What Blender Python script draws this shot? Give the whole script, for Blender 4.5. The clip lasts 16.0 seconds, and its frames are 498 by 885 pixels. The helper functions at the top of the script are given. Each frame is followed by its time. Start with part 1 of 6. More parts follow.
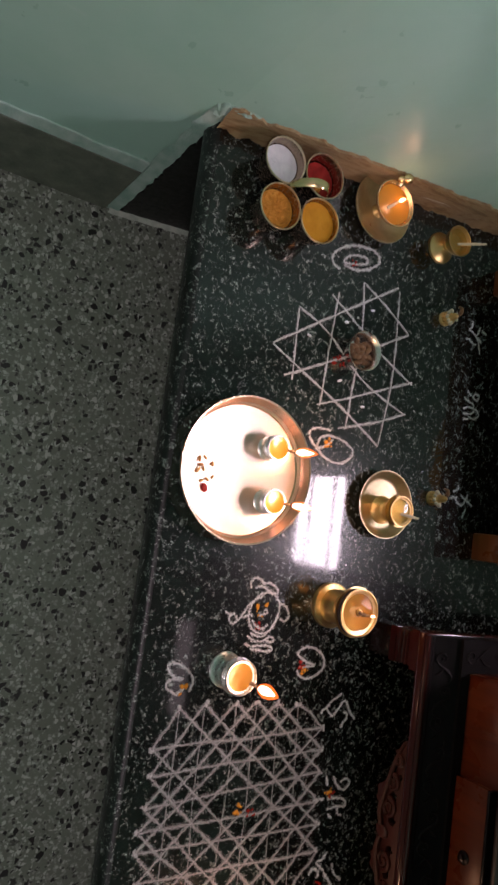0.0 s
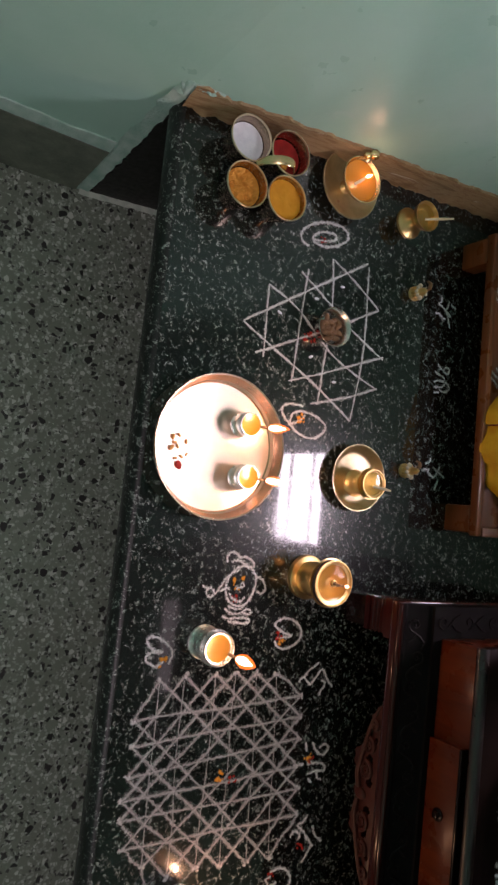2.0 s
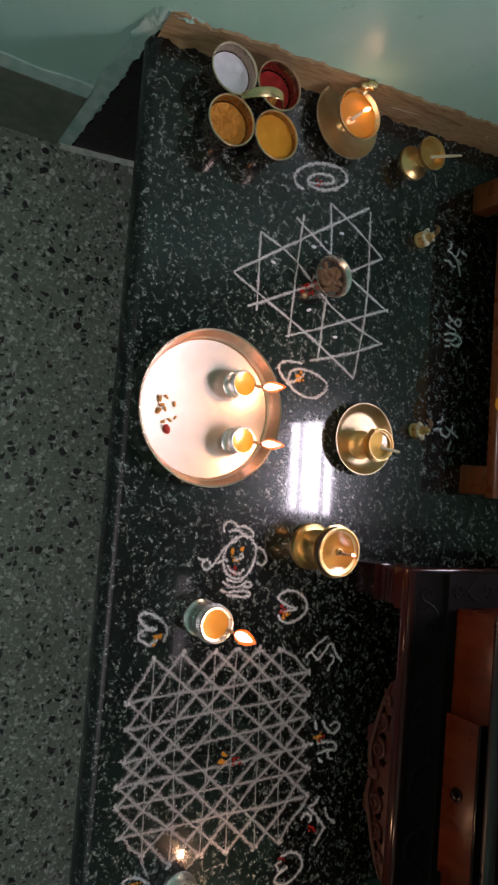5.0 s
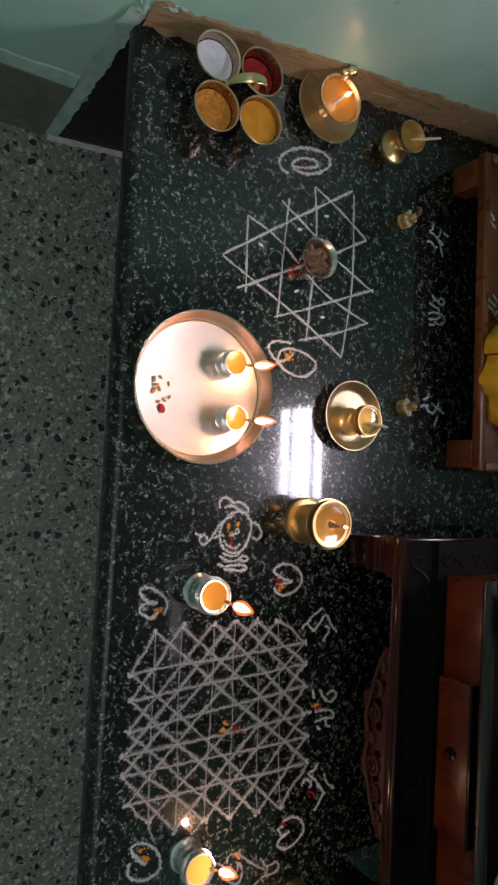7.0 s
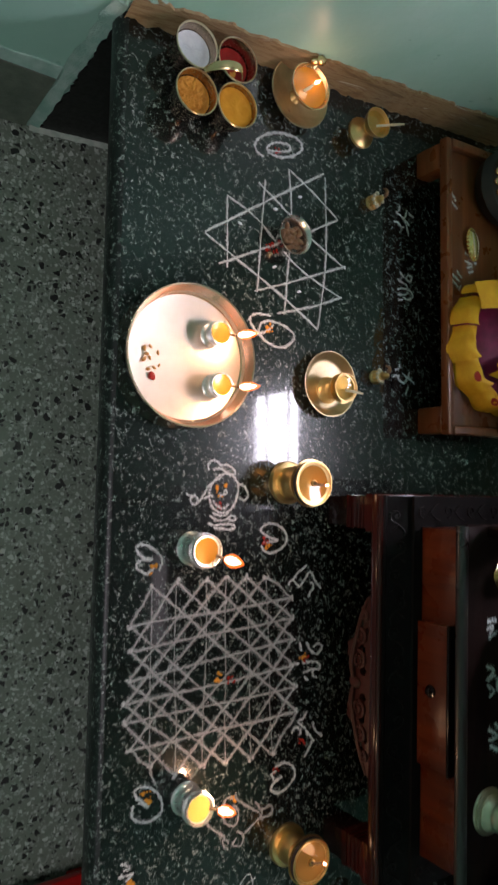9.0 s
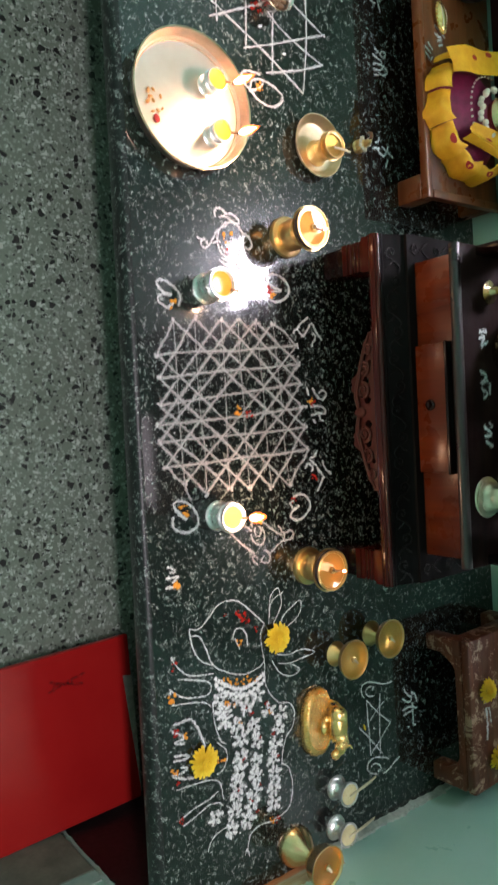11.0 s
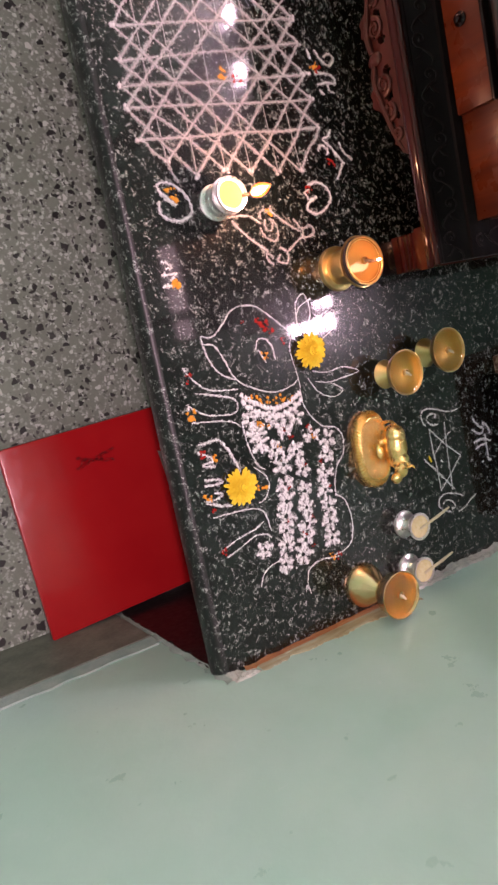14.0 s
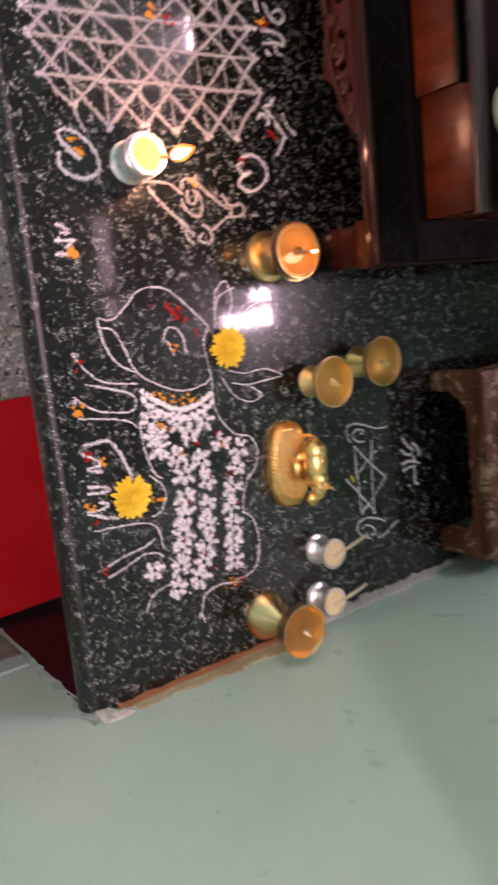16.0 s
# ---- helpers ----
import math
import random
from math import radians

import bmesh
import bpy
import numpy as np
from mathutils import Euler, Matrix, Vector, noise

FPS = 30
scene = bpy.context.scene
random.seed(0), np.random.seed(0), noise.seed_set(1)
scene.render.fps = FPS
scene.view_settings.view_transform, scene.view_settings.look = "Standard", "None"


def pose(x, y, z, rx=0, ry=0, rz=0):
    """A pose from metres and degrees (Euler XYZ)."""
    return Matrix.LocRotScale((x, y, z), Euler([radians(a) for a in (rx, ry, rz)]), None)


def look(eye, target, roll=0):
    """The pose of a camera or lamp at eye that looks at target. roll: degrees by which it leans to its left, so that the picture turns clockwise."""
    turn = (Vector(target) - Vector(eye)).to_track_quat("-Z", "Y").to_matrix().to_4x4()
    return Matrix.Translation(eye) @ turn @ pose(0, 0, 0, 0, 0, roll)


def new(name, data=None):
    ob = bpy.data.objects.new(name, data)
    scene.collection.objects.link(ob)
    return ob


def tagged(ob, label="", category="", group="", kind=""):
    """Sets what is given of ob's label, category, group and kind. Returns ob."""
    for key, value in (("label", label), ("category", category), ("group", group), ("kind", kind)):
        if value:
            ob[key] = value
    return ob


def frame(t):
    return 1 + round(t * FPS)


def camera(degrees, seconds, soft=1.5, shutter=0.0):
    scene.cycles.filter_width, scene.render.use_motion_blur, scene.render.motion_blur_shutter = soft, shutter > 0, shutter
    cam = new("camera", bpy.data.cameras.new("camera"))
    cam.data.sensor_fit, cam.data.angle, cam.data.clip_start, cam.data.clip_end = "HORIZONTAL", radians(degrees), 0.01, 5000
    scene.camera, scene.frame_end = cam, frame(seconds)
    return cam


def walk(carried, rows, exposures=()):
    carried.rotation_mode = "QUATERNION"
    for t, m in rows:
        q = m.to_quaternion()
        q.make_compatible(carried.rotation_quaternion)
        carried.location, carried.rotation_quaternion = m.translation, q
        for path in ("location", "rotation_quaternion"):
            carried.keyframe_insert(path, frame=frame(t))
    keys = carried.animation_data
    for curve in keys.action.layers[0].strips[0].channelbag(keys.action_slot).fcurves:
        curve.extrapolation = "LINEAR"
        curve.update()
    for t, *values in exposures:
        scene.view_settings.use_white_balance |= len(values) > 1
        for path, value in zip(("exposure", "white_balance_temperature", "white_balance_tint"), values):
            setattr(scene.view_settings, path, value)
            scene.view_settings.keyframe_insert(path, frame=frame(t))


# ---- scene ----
cam = camera(38.9, 16.0, soft=2.4, shutter=0.8)
EXPOSURES = [(0.0, -0.87, 6950, 46), (1.0, -0.86, 6900, 45), (2.5, -0.74, 6850, 43), (4.0, -0.86, 6650, 38), (8.2, -0.97, 6450, 33), (10.3, 0.20, 6450, 29), (11.5, 0.50, 6450, 34), (12.0, 0.57, 6700, 43), (12.5, 0.82, 7150, 65), (14.0, 0.77, 7350, 70), (16.0, 0.67, 7350, 71)]
PATH = [
    (0, (0.552, -0.392, 0.882), (0.352, 0.599, -0.845), 86.8),
    (0.5, (0.551, -0.377, 0.877), (0.377, 0.597, -0.861), 87.5),
    (1, (0.554, -0.374, 0.886), (0.388, 0.617, -0.843), 88.0),
    (1.5, (0.552, -0.377, 0.897), (0.385, 0.643, -0.815), 88.3),
    (2, (0.558, -0.384, 0.905), (0.407, 0.649, -0.801), 88.1),
    (2.5, (0.564, -0.391, 0.911), (0.419, 0.651, -0.79), 88.1),
    (3, (0.568, -0.391, 0.915), (0.427, 0.642, -0.792), 87.8),
    (3.5, (0.566, -0.381, 0.903), (0.448, 0.608, -0.831), 88.5),
    (4, (0.566, -0.341, 0.864), (0.491, 0.609, -0.894), 90.2),
    (4.5, (0.562, -0.317, 0.853), (0.488, 0.646, -0.899), 90.5),
    (5, (0.573, -0.314, 0.859), (0.489, 0.676, -0.876), 89.3),
    (7.5, (0.603, -0.34, 0.881), (0.527, 0.683, -0.836), 88.3),
    (8, (0.609, -0.346, 0.885), (0.522, 0.68, -0.83), 87.6),
    (8.2, (0.614, -0.347, 0.893), (0.529, 0.688, -0.816), 87.4),
    (10.3, (0.853, -0.484, 0.929), (0.812, 0.714, -0.672), 84.7),
    (10.5, (0.893, -0.496, 0.926), (0.899, 0.701, -0.677), 85.5),
    (11, (0.973, -0.515, 0.921), (1.053, 0.693, -0.672), 89.2),
    (11.5, (1.012, -0.517, 0.912), (1.02, 0.668, -0.699), 88.0),
    (12, (1.091, -0.51, 0.919), (1.186, 0.66, -0.7), 85.1),
    (12.5, (1.139, -0.484, 0.921), (1.551, 0.62, -0.696), 90.2),
    (13, (1.172, -0.437, 0.891), (1.564, 0.572, -0.791), 92.0),
    (13.5, (1.271, -0.419, 0.863), (1.62, 0.646, -0.794), 94.2),
    (14, (1.303, -0.404, 0.824), (1.608, 0.599, -0.879), 91.8),
    (14.5, (1.304, -0.351, 0.767), (1.621, 0.682, -0.916), 93.3),
    (15, (1.311, -0.293, 0.685), (1.685, 0.768, -0.968), 99.0),
    (15.5, (1.312, -0.274, 0.686), (1.668, 0.79, -0.97), 99.0),
    (16, (1.308, -0.296, 0.74), (1.673, 0.844, -0.863), 97.6),
]
walk(cam, [(t, look(eye, target, roll)) for t, eye, target, roll in PATH], EXPOSURES)

# ---- light ----
world = bpy.data.worlds.new("world")
scene.world = world
world.use_nodes = True
world.node_tree.nodes["Background"].inputs[0].default_value = (0.55, 0.62, 0.7, 1)
world.node_tree.nodes["Background"].inputs[1].default_value = 0.05
WINDOW_GLOW = 68.0
FLAME_GLOW = 9.0
FLAME_WATTS = 0.30
CEILING_WATTS = 23.5
tube_lamp = bpy.data.lights.new("ceiling_light", "AREA")
tube_lamp.shape, tube_lamp.size, tube_lamp.size_y, tube_lamp.energy = "RECTANGLE", 1.1, 0.12, CEILING_WATTS
tube_lamp.color = (1.0, 0.98, 0.96)
new("ceiling_light", tube_lamp).matrix_basis = look((1.15, -0.95, 2.19), (1.15, -0.70, 0.0))


# ---- materials ----
def material(name, colour=(0.5, 0.5, 0.5), rough=0.5, metal=0.0, spec=0.5):
    m = bpy.data.materials.new(name)
    m.use_nodes = True
    b = m.node_tree.nodes["Principled BSDF"]
    b.inputs["Base Color"].default_value = (*colour, 1)
    b.inputs["Roughness"].default_value = rough
    b.inputs["Metallic"].default_value = metal
    b.inputs["Specular IOR Level"].default_value = spec
    return m, m.node_tree, b


def node(tree, kind, **values):
    n = tree.nodes.new(kind)
    for k, v in values.items():
        n.inputs[k.replace("_", " ")].default_value = v
    return n


def coords(tree):
    return tree.nodes.new("ShaderNodeTexCoord").outputs["Object"]


def ramp(tree, source, *stops):
    r = tree.nodes.new("ShaderNodeValToRGB")
    e = r.color_ramp.elements
    while len(e) < len(stops):
        e.new(0.5)
    for el, (p, c) in zip(e, stops):
        el.position, el.color = p, (*c, 1) if len(c) == 3 else c
    tree.links.new(source, r.inputs[0])
    return r.outputs[0]


def noise_of(tree, scale, detail=3.0, rough=0.55, distort=0.0, vector=None):
    n = node(tree, "ShaderNodeTexNoise", Scale=scale, Detail=detail, Roughness=rough, Distortion=distort)
    tree.links.new(vector or coords(tree), n.inputs["Vector"])
    return n.outputs["Fac"]


def mix(tree, fac, a, b, mode="MIX"):
    n = tree.nodes.new("ShaderNodeMix")
    n.data_type, n.blend_type = "RGBA", mode
    for sock, v in ((n.inputs[0], fac), (n.inputs[6], a), (n.inputs[7], b)):
        if hasattr(v, "is_output"):
            tree.links.new(v, sock)
        else:
            sock.default_value = v if isinstance(v, float) else (*v, 1)
    return n.outputs[2]


def bump(tree, b, height, strength=0.2, distance=0.002):
    n = node(tree, "ShaderNodeBump", Strength=strength, Distance=distance)
    tree.links.new(height, n.inputs["Height"])
    tree.links.new(n.outputs[0], b.inputs["Normal"])


def varied(name, c1, c2, scale, rough=0.5, metal=0.0, fine=0.1, detail=4.0, rough2=None, bump_dist=0.0005, spec=0.5):
    """A surface that wanders between two colours, with fine relief and uneven gloss."""
    m, t, b = material(name, c1, rough, metal, spec)
    big = noise_of(t, scale, detail)
    t.links.new(ramp(t, big, (0.32, c1), (0.68, c2)), b.inputs["Base Color"])
    small = noise_of(t, scale * 9, 3)
    r = rough2 if rough2 is not None else min(1, rough * 1.5)
    t.links.new(ramp(t, small, (0.3, (rough,) * 3), (0.7, (r,) * 3)), b.inputs["Roughness"])
    if fine > 0:
        bump(t, b, small, fine, bump_dist)
    return m


def granite():
    """Black stone with clumps of grey-green crystals."""
    m, t, b = material("black_granite", (0.01, 0.013, 0.012), 0.07, spec=0.45)
    v = coords(t)
    warp = node(t, "ShaderNodeTexNoise", Scale=240.0, Detail=3.0)
    t.links.new(v, warp.inputs["Vector"])
    vm = t.nodes.new("ShaderNodeVectorMath")
    vm.operation = "MULTIPLY_ADD"
    t.links.new(warp.outputs["Color"], vm.inputs[0])
    vm.inputs[1].default_value = (0.009, 0.009, 0.009)
    t.links.new(v, vm.inputs[2])
    grains = node(t, "ShaderNodeTexVoronoi", Scale=430.0)
    t.links.new(vm.outputs[0], grains.inputs["Vector"])
    sep = t.nodes.new("ShaderNodeSeparateColor")
    t.links.new(grains.outputs["Color"], sep.inputs[0])
    clump = noise_of(t, 92, 3.5, 0.68, 0.9, v)
    cloud = noise_of(t, 9, 3.0, 0.5, 0.0, v)
    lift = t.nodes.new("ShaderNodeMath")
    lift.operation = "MULTIPLY_ADD"
    t.links.new(sep.outputs[0], lift.inputs[0])
    lift.inputs[1].default_value = 0.20
    t.links.new(clump, lift.inputs[2])
    mask = ramp(t, lift.outputs[0], (0.665, (0, 0, 0)), (0.76, (1, 1, 1)))
    base = mix(t, ramp(t, cloud, (0.3, (0, 0, 0)), (0.7, (1, 1, 1))), (0.003, 0.0045, 0.004), (0.006, 0.010, 0.0085))
    tone = mix(t, ramp(t, sep.outputs[1], (0.2, (0, 0, 0)), (1.0, (1, 1, 1))), (0.050, 0.064, 0.058), (0.31, 0.345, 0.32))
    b.inputs["Coat Weight"].default_value = 0.55
    b.inputs["Coat Roughness"].default_value = 0.25
    t.links.new(mix(t, mask, base, tone), b.inputs["Base Color"])
    t.links.new(ramp(t, noise_of(t, 14, 4, 0.6, 0, v), (0.3, (0.035,) * 3), (0.75, (0.09,) * 3)), b.inputs["Roughness"])
    return m


def granite_nose():
    """The hand-rounded front edge takes a duller polish."""
    m = GRANITE.copy()
    m.name = "dull_granite_edge"
    t = m.node_tree
    b = t.nodes["Principled BSDF"]
    t.links.remove(b.inputs["Roughness"].links[0])
    b.inputs["Roughness"].default_value = 0.38
    b.inputs["Specular IOR Level"].default_value = 0.4
    b.inputs["Coat Weight"].default_value = 0.0
    return m


def terrazzo():
    m, t, b = material("terrazzo", (0.2, 0.2, 0.18), 0.35)
    v = coords(t)
    warp = node(t, "ShaderNodeTexNoise", Scale=60.0, Detail=2.0)
    t.links.new(v, warp.inputs["Vector"])
    vm = t.nodes.new("ShaderNodeVectorMath")
    vm.operation = "MULTIPLY_ADD"
    t.links.new(warp.outputs["Color"], vm.inputs[0])
    vm.inputs[1].default_value = (0.006, 0.006, 0.006)
    t.links.new(v, vm.inputs[2])

    def chips(scale, lo, hi, gap):
        """Broken stone chips: some of the cells of a crackle, shrunk by a gap."""
        vo = node(t, "ShaderNodeTexVoronoi", Scale=scale)
        rim = node(t, "ShaderNodeTexVoronoi", Scale=scale)
        rim.feature = "DISTANCE_TO_EDGE"
        for n in (vo, rim):
            t.links.new(vm.outputs[0], n.inputs["Vector"])
        sep = t.nodes.new("ShaderNodeSeparateColor")
        t.links.new(vo.outputs["Color"], sep.inputs[0])
        inside = ramp(t, rim.outputs["Distance"], (gap, (0, 0, 0)), (gap + 0.03, (1, 1, 1)))
        pick = ramp(t, sep.outputs[0], (lo, (0, 0, 0)), (lo + 0.01, (1, 1, 1)), (hi, (1, 1, 1)), (hi + 0.01, (0, 0, 0)))
        return mix(t, 1.0, inside, pick, "MULTIPLY"), sep.outputs[1]

    ground = mix(t, noise_of(t, 150, 4, 0.6, 0, v), (0.115, 0.155, 0.118), (0.215, 0.268, 0.212))
    ground = mix(t, ramp(t, noise_of(t, 4, 4, 0.6, 0, v), (0.3, (0, 0, 0)), (0.7, (0.5, 0.5, 0.5))), ground, (0.14, 0.15, 0.12))
    for scale, lo, hi, gap, tone in ((210, 0.0, 0.28, 0.06, (0.26, 0.30, 0.26)), (150, 0.56, 0.74, 0.10, (0.38, 0.43, 0.38)), (95, 0.82, 0.92, 0.14, (0.42, 0.46, 0.41)), (170, 0.30, 0.42, 0.08, (0.05, 0.056, 0.05)), (86, 0.10, 0.25, 0.12, (0.016, 0.019, 0.017)), (74, 0.60, 0.64, 0.12, (0.022, 0.024, 0.022))):
        f, _ = chips(scale, lo, hi, gap)
        c = mix(t, f, ground, tone)
        ground = c
    t.links.new(c, b.inputs["Base Color"])
    t.links.new(ramp(t, noise_of(t, 11, 5, 0.6, 0, v), (0.3, (0.3,) * 3), (0.7, (0.5,) * 3)), b.inputs["Roughness"])
    return m


def plaster(name, c1, c2, c3):
    """Old oil paint on plaster: clouds, scuffs and faint trowel marks."""
    m, t, b = material(name, c1, 0.4)
    v = coords(t)
    c = mix(t, ramp(t, noise_of(t, 2.2, 5, 0.6, 0.3, v), (0.35, (0, 0, 0)), (0.7, (1, 1, 1))), c1, c2)
    scuff = ramp(t, noise_of(t, 14, 6, 0.7, 1.2, v), (0.64, (0, 0, 0)), (0.84, (0.5, 0.5, 0.5)))
    c = mix(t, scuff, c, c3)
    mp = node(t, "ShaderNodeMapping")
    mp.inputs["Rotation"].default_value = (0.5, 0.0, 0.0)
    mp.inputs["Scale"].default_value = (1.0, 5.0, 95.0)
    t.links.new(v, mp.inputs[0])
    scratch = ramp(t, noise_of(t, 1.0, 4, 0.6, 0.4, mp.outputs[0]), (0.70, (0, 0, 0)), (0.76, (0.45, 0.45, 0.45)))
    c = mix(t, scratch, c, c3)
    t.links.new(c, b.inputs["Base Color"])
    t.links.new(ramp(t, noise_of(t, 20, 4, 0.6, 0, v), (0.3, (0.26,) * 3), (0.7, (0.42,) * 3)), b.inputs["Roughness"])
    bump(t, b, noise_of(t, 35, 5, 0.65, 0.2, v), 0.25, 0.003)
    return m


def wood(name, dark, light, rough=0.25, scale=1.0, axis="X", worn=None, spec=0.5):
    m, t, b = material(name, dark, rough, spec=spec)
    mp = node(t, "ShaderNodeMapping")
    stretch = {"X": (3, 34, 34), "Y": (34, 3, 34), "Z": (34, 34, 3)}[axis]
    mp.inputs["Scale"].default_value = [k * scale for k in stretch]
    t.links.new(coords(t), mp.inputs[0])
    grain = noise_of(t, 1.0, 5, 0.6, 0.8, mp.outputs[0])
    c = ramp(t, grain, (0.3, dark), (0.7, light))
    if worn:
        c = mix(t, ramp(t, noise_of(t, 38, 6, 0.75, 0.5, coords(t)), (0.54, (0, 0, 0)), (0.60, (0.8, 0.8, 0.8))), c, worn)
    t.links.new(c, b.inputs["Base Color"])
    t.links.new(ramp(t, noise_of(t, 25, 3), (0.3, (rough * 0.8,) * 3), (0.7, (min(1, rough * 1.8),) * 3)), b.inputs["Roughness"])
    bump(t, b, grain, 0.12, 0.001)
    return m


def powder(name, c1, c2, scale=320.0, cover=0.50, soft=0.14, heaped=True):
    """Loose powder strewn on stone: it covers well where it is heaped and thins out to its edges."""
    m, t, b = material(name, c1, 0.95, spec=0.1)
    v = coords(t)
    n = noise_of(t, scale, 3, 0.6, 0.0, v)
    t.links.new(mix(t, noise_of(t, scale * 0.3, 2), c1, c2), b.inputs["Base Color"])
    if heaped:
        sep = t.nodes.new("ShaderNodeSeparateXYZ")
        t.links.new(v, sep.inputs[0])
        high = t.nodes.new("ShaderNodeMath")
        high.operation = "MULTIPLY_ADD"
        t.links.new(sep.outputs[2], high.inputs[0])
        high.inputs[1].default_value, high.inputs[2].default_value = 420.0, -0.42
        add = t.nodes.new("ShaderNodeMath")
        add.operation = "ADD"
        t.links.new(n, add.inputs[0])
        t.links.new(high.outputs[0], add.inputs[1])
        n = add.outputs[0]
    t.links.new(ramp(t, n, (cover - soft, (0, 0, 0)), (cover, (1, 1, 1))), b.inputs["Alpha"])
    return m


def glow(name, colour, strength):
    m = bpy.data.materials.new(name)
    m.use_nodes = True
    t = m.node_tree
    t.nodes.clear()
    e = node(t, "ShaderNodeEmission", Strength=strength)
    e.inputs[0].default_value = (*colour, 1)
    t.links.new(e.outputs[0], t.nodes.new("ShaderNodeOutputMaterial").inputs[0])
    return m


GRANITE = granite()
TERRAZZO = terrazzo()
WALL = plaster("sea_green_paint", (0.31, 0.60, 0.49), (0.44, 0.68, 0.59), (0.54, 0.71, 0.64))
CEIL = plaster("cream_limewash", (0.6, 0.6, 0.55), (0.66, 0.66, 0.6), (0.7, 0.7, 0.66))
EDGE = varied("bare_plaster", (0.27, 0.47, 0.40), (0.50, 0.64, 0.58), 30, 0.9, bump_dist=0.003, fine=0.5)
SMEAR = varied("smeared_plaster", (0.20, 0.32, 0.27), (0.34, 0.42, 0.37), 30, 0.8, bump_dist=0.003, fine=0.4)
LUMP = varied("white_plaster", (0.36, 0.43, 0.37), (0.54, 0.58, 0.51), 60, 0.9, bump_dist=0.003, fine=0.6)
BLACKP = varied("black_paint", (0.006, 0.006, 0.006), (0.012, 0.011, 0.011), 12, 0.35)
MAROONP = varied("maroon_black_paint", (0.012, 0.004, 0.005), (0.02, 0.007, 0.008), 12, 0.35)
SKIRT = varied("grey_skirting", (0.105, 0.125, 0.098), (0.19, 0.21, 0.165), 22, 0.5)


def streaked(name, *stops):
    """Paint smeared lengthwise along the wall, in several tones."""
    m, t, b = material(name, stops[0][1], 0.55)
    mp = node(t, "ShaderNodeMapping")
    mp.inputs["Scale"].default_value = (30, 7, 60)
    t.links.new(coords(t), mp.inputs[0])
    n = noise_of(t, 1.0, 7, 0.7, 1.6, mp.outputs[0])
    t.links.new(ramp(t, n, *stops), b.inputs["Base Color"])
    bump(t, b, n, 0.5, 0.003)
    return m


BROWNB = streaked("smeared_brown_paint", (0.30, (0.13, 0.070, 0.030)), (0.42, (0.26, 0.155, 0.070)), (0.52, (0.38, 0.255, 0.135)), (0.60, (0.25, 0.14, 0.065)), (0.70, (0.58, 0.50, 0.38)))
ORANGEB = streaked("smeared_orange_paint", (0.30, (0.20, 0.06, 0.02)), (0.45, (0.42, 0.14, 0.04)), (0.60, (0.46, 0.20, 0.08)), (0.74, (0.50, 0.38, 0.26)))
KHAKIB = streaked("smeared_khaki_paint", (0.30, (0.24, 0.20, 0.09)), (0.48, (0.36, 0.33, 0.19)), (0.62, (0.38, 0.42, 0.30)), (0.74, (0.48, 0.36, 0.18)))
BRASS = varied("brass", (0.70, 0.46, 0.18), (0.84, 0.58, 0.27), 24, 0.31, 1.0, 0.03, rough2=0.36)
PALEBRASS = varied("pale_old_brass", (0.76, 0.53, 0.27), (0.88, 0.66, 0.38), 30, 0.25, 1.0, 0.0, rough2=0.265)
GOLD = varied("gilded_metal", (0.94, 0.52, 0.15), (1.0, 0.72, 0.32), 130, 0.18, 1.0, 0.25, rough2=0.30, bump_dist=0.001)
DISHBRASS = varied("dull_pale_brass", (0.62, 0.48, 0.29), (0.78, 0.62, 0.40), 45, 0.36, 1.0, 0.06, rough2=0.46)
STEEL = varied("stainless_steel", (0.62, 0.60, 0.57), (0.74, 0.72, 0.69), 20, 0.24, 1.0, 0.0, rough2=0.26)
THALI = varied("brushed_steel_plate", (0.80, 0.64, 0.52), (0.92, 0.79, 0.68), 12, 0.28, 1.0, 0.0, rough2=0.33)
# The plate's own metal, with the flames' orange reflection put into its colour.
FLAMETINTRIM = varied("flame_tinted_plate_rim", (0.82, 0.52, 0.36), (0.92, 0.64, 0.48), 20, 0.17, 1.0, 0.0, rough2=0.24)
SILVER = varied("silver", (0.76, 0.76, 0.75), (0.88, 0.87, 0.85), 30, 0.24, 1.0, 0.05, rough2=0.38)
COPPER = varied("copper", (0.55, 0.24, 0.14), (0.66, 0.34, 0.22), 26, 0.3, 1.0, 0.06)


def oil(name, colour, clear):
    m, t, b = material(name, colour, 0.03, spec=0.4)
    b.inputs["Transmission Weight"].default_value = clear
    b.inputs["IOR"].default_value = 1.47
    return m


OIL = oil("lamp_oil", (0.80, 0.34, 0.03), 0.4)
OIL.node_tree.nodes["Principled BSDF"].inputs["Roughness"].default_value = 0.14
GOLDOIL = oil("golden_lamp_oil", (0.82, 0.56, 0.12), 0.04)
PALEOIL = oil("pale_lamp_oil", (0.86, 0.68, 0.22), 0.92)
DARKOIL = oil("dark_amber_lamp_oil", (0.38, 0.20, 0.020), 0.6)
BRASSOIL = oil("glowing_lamp_oil", (0.60, 0.31, 0.07), 0.45)
GHEE = varied("set_ghee", (0.72, 0.60, 0.30), (0.80, 0.70, 0.42), 150, 0.5)
WICK = varied("cotton_wick", (0.62, 0.52, 0.33), (0.72, 0.64, 0.45), 200, 0.9)
BURNTWICK = varied("singed_cotton_wick", (0.16, 0.08, 0.04), (0.34, 0.22, 0.12), 260, 0.9)
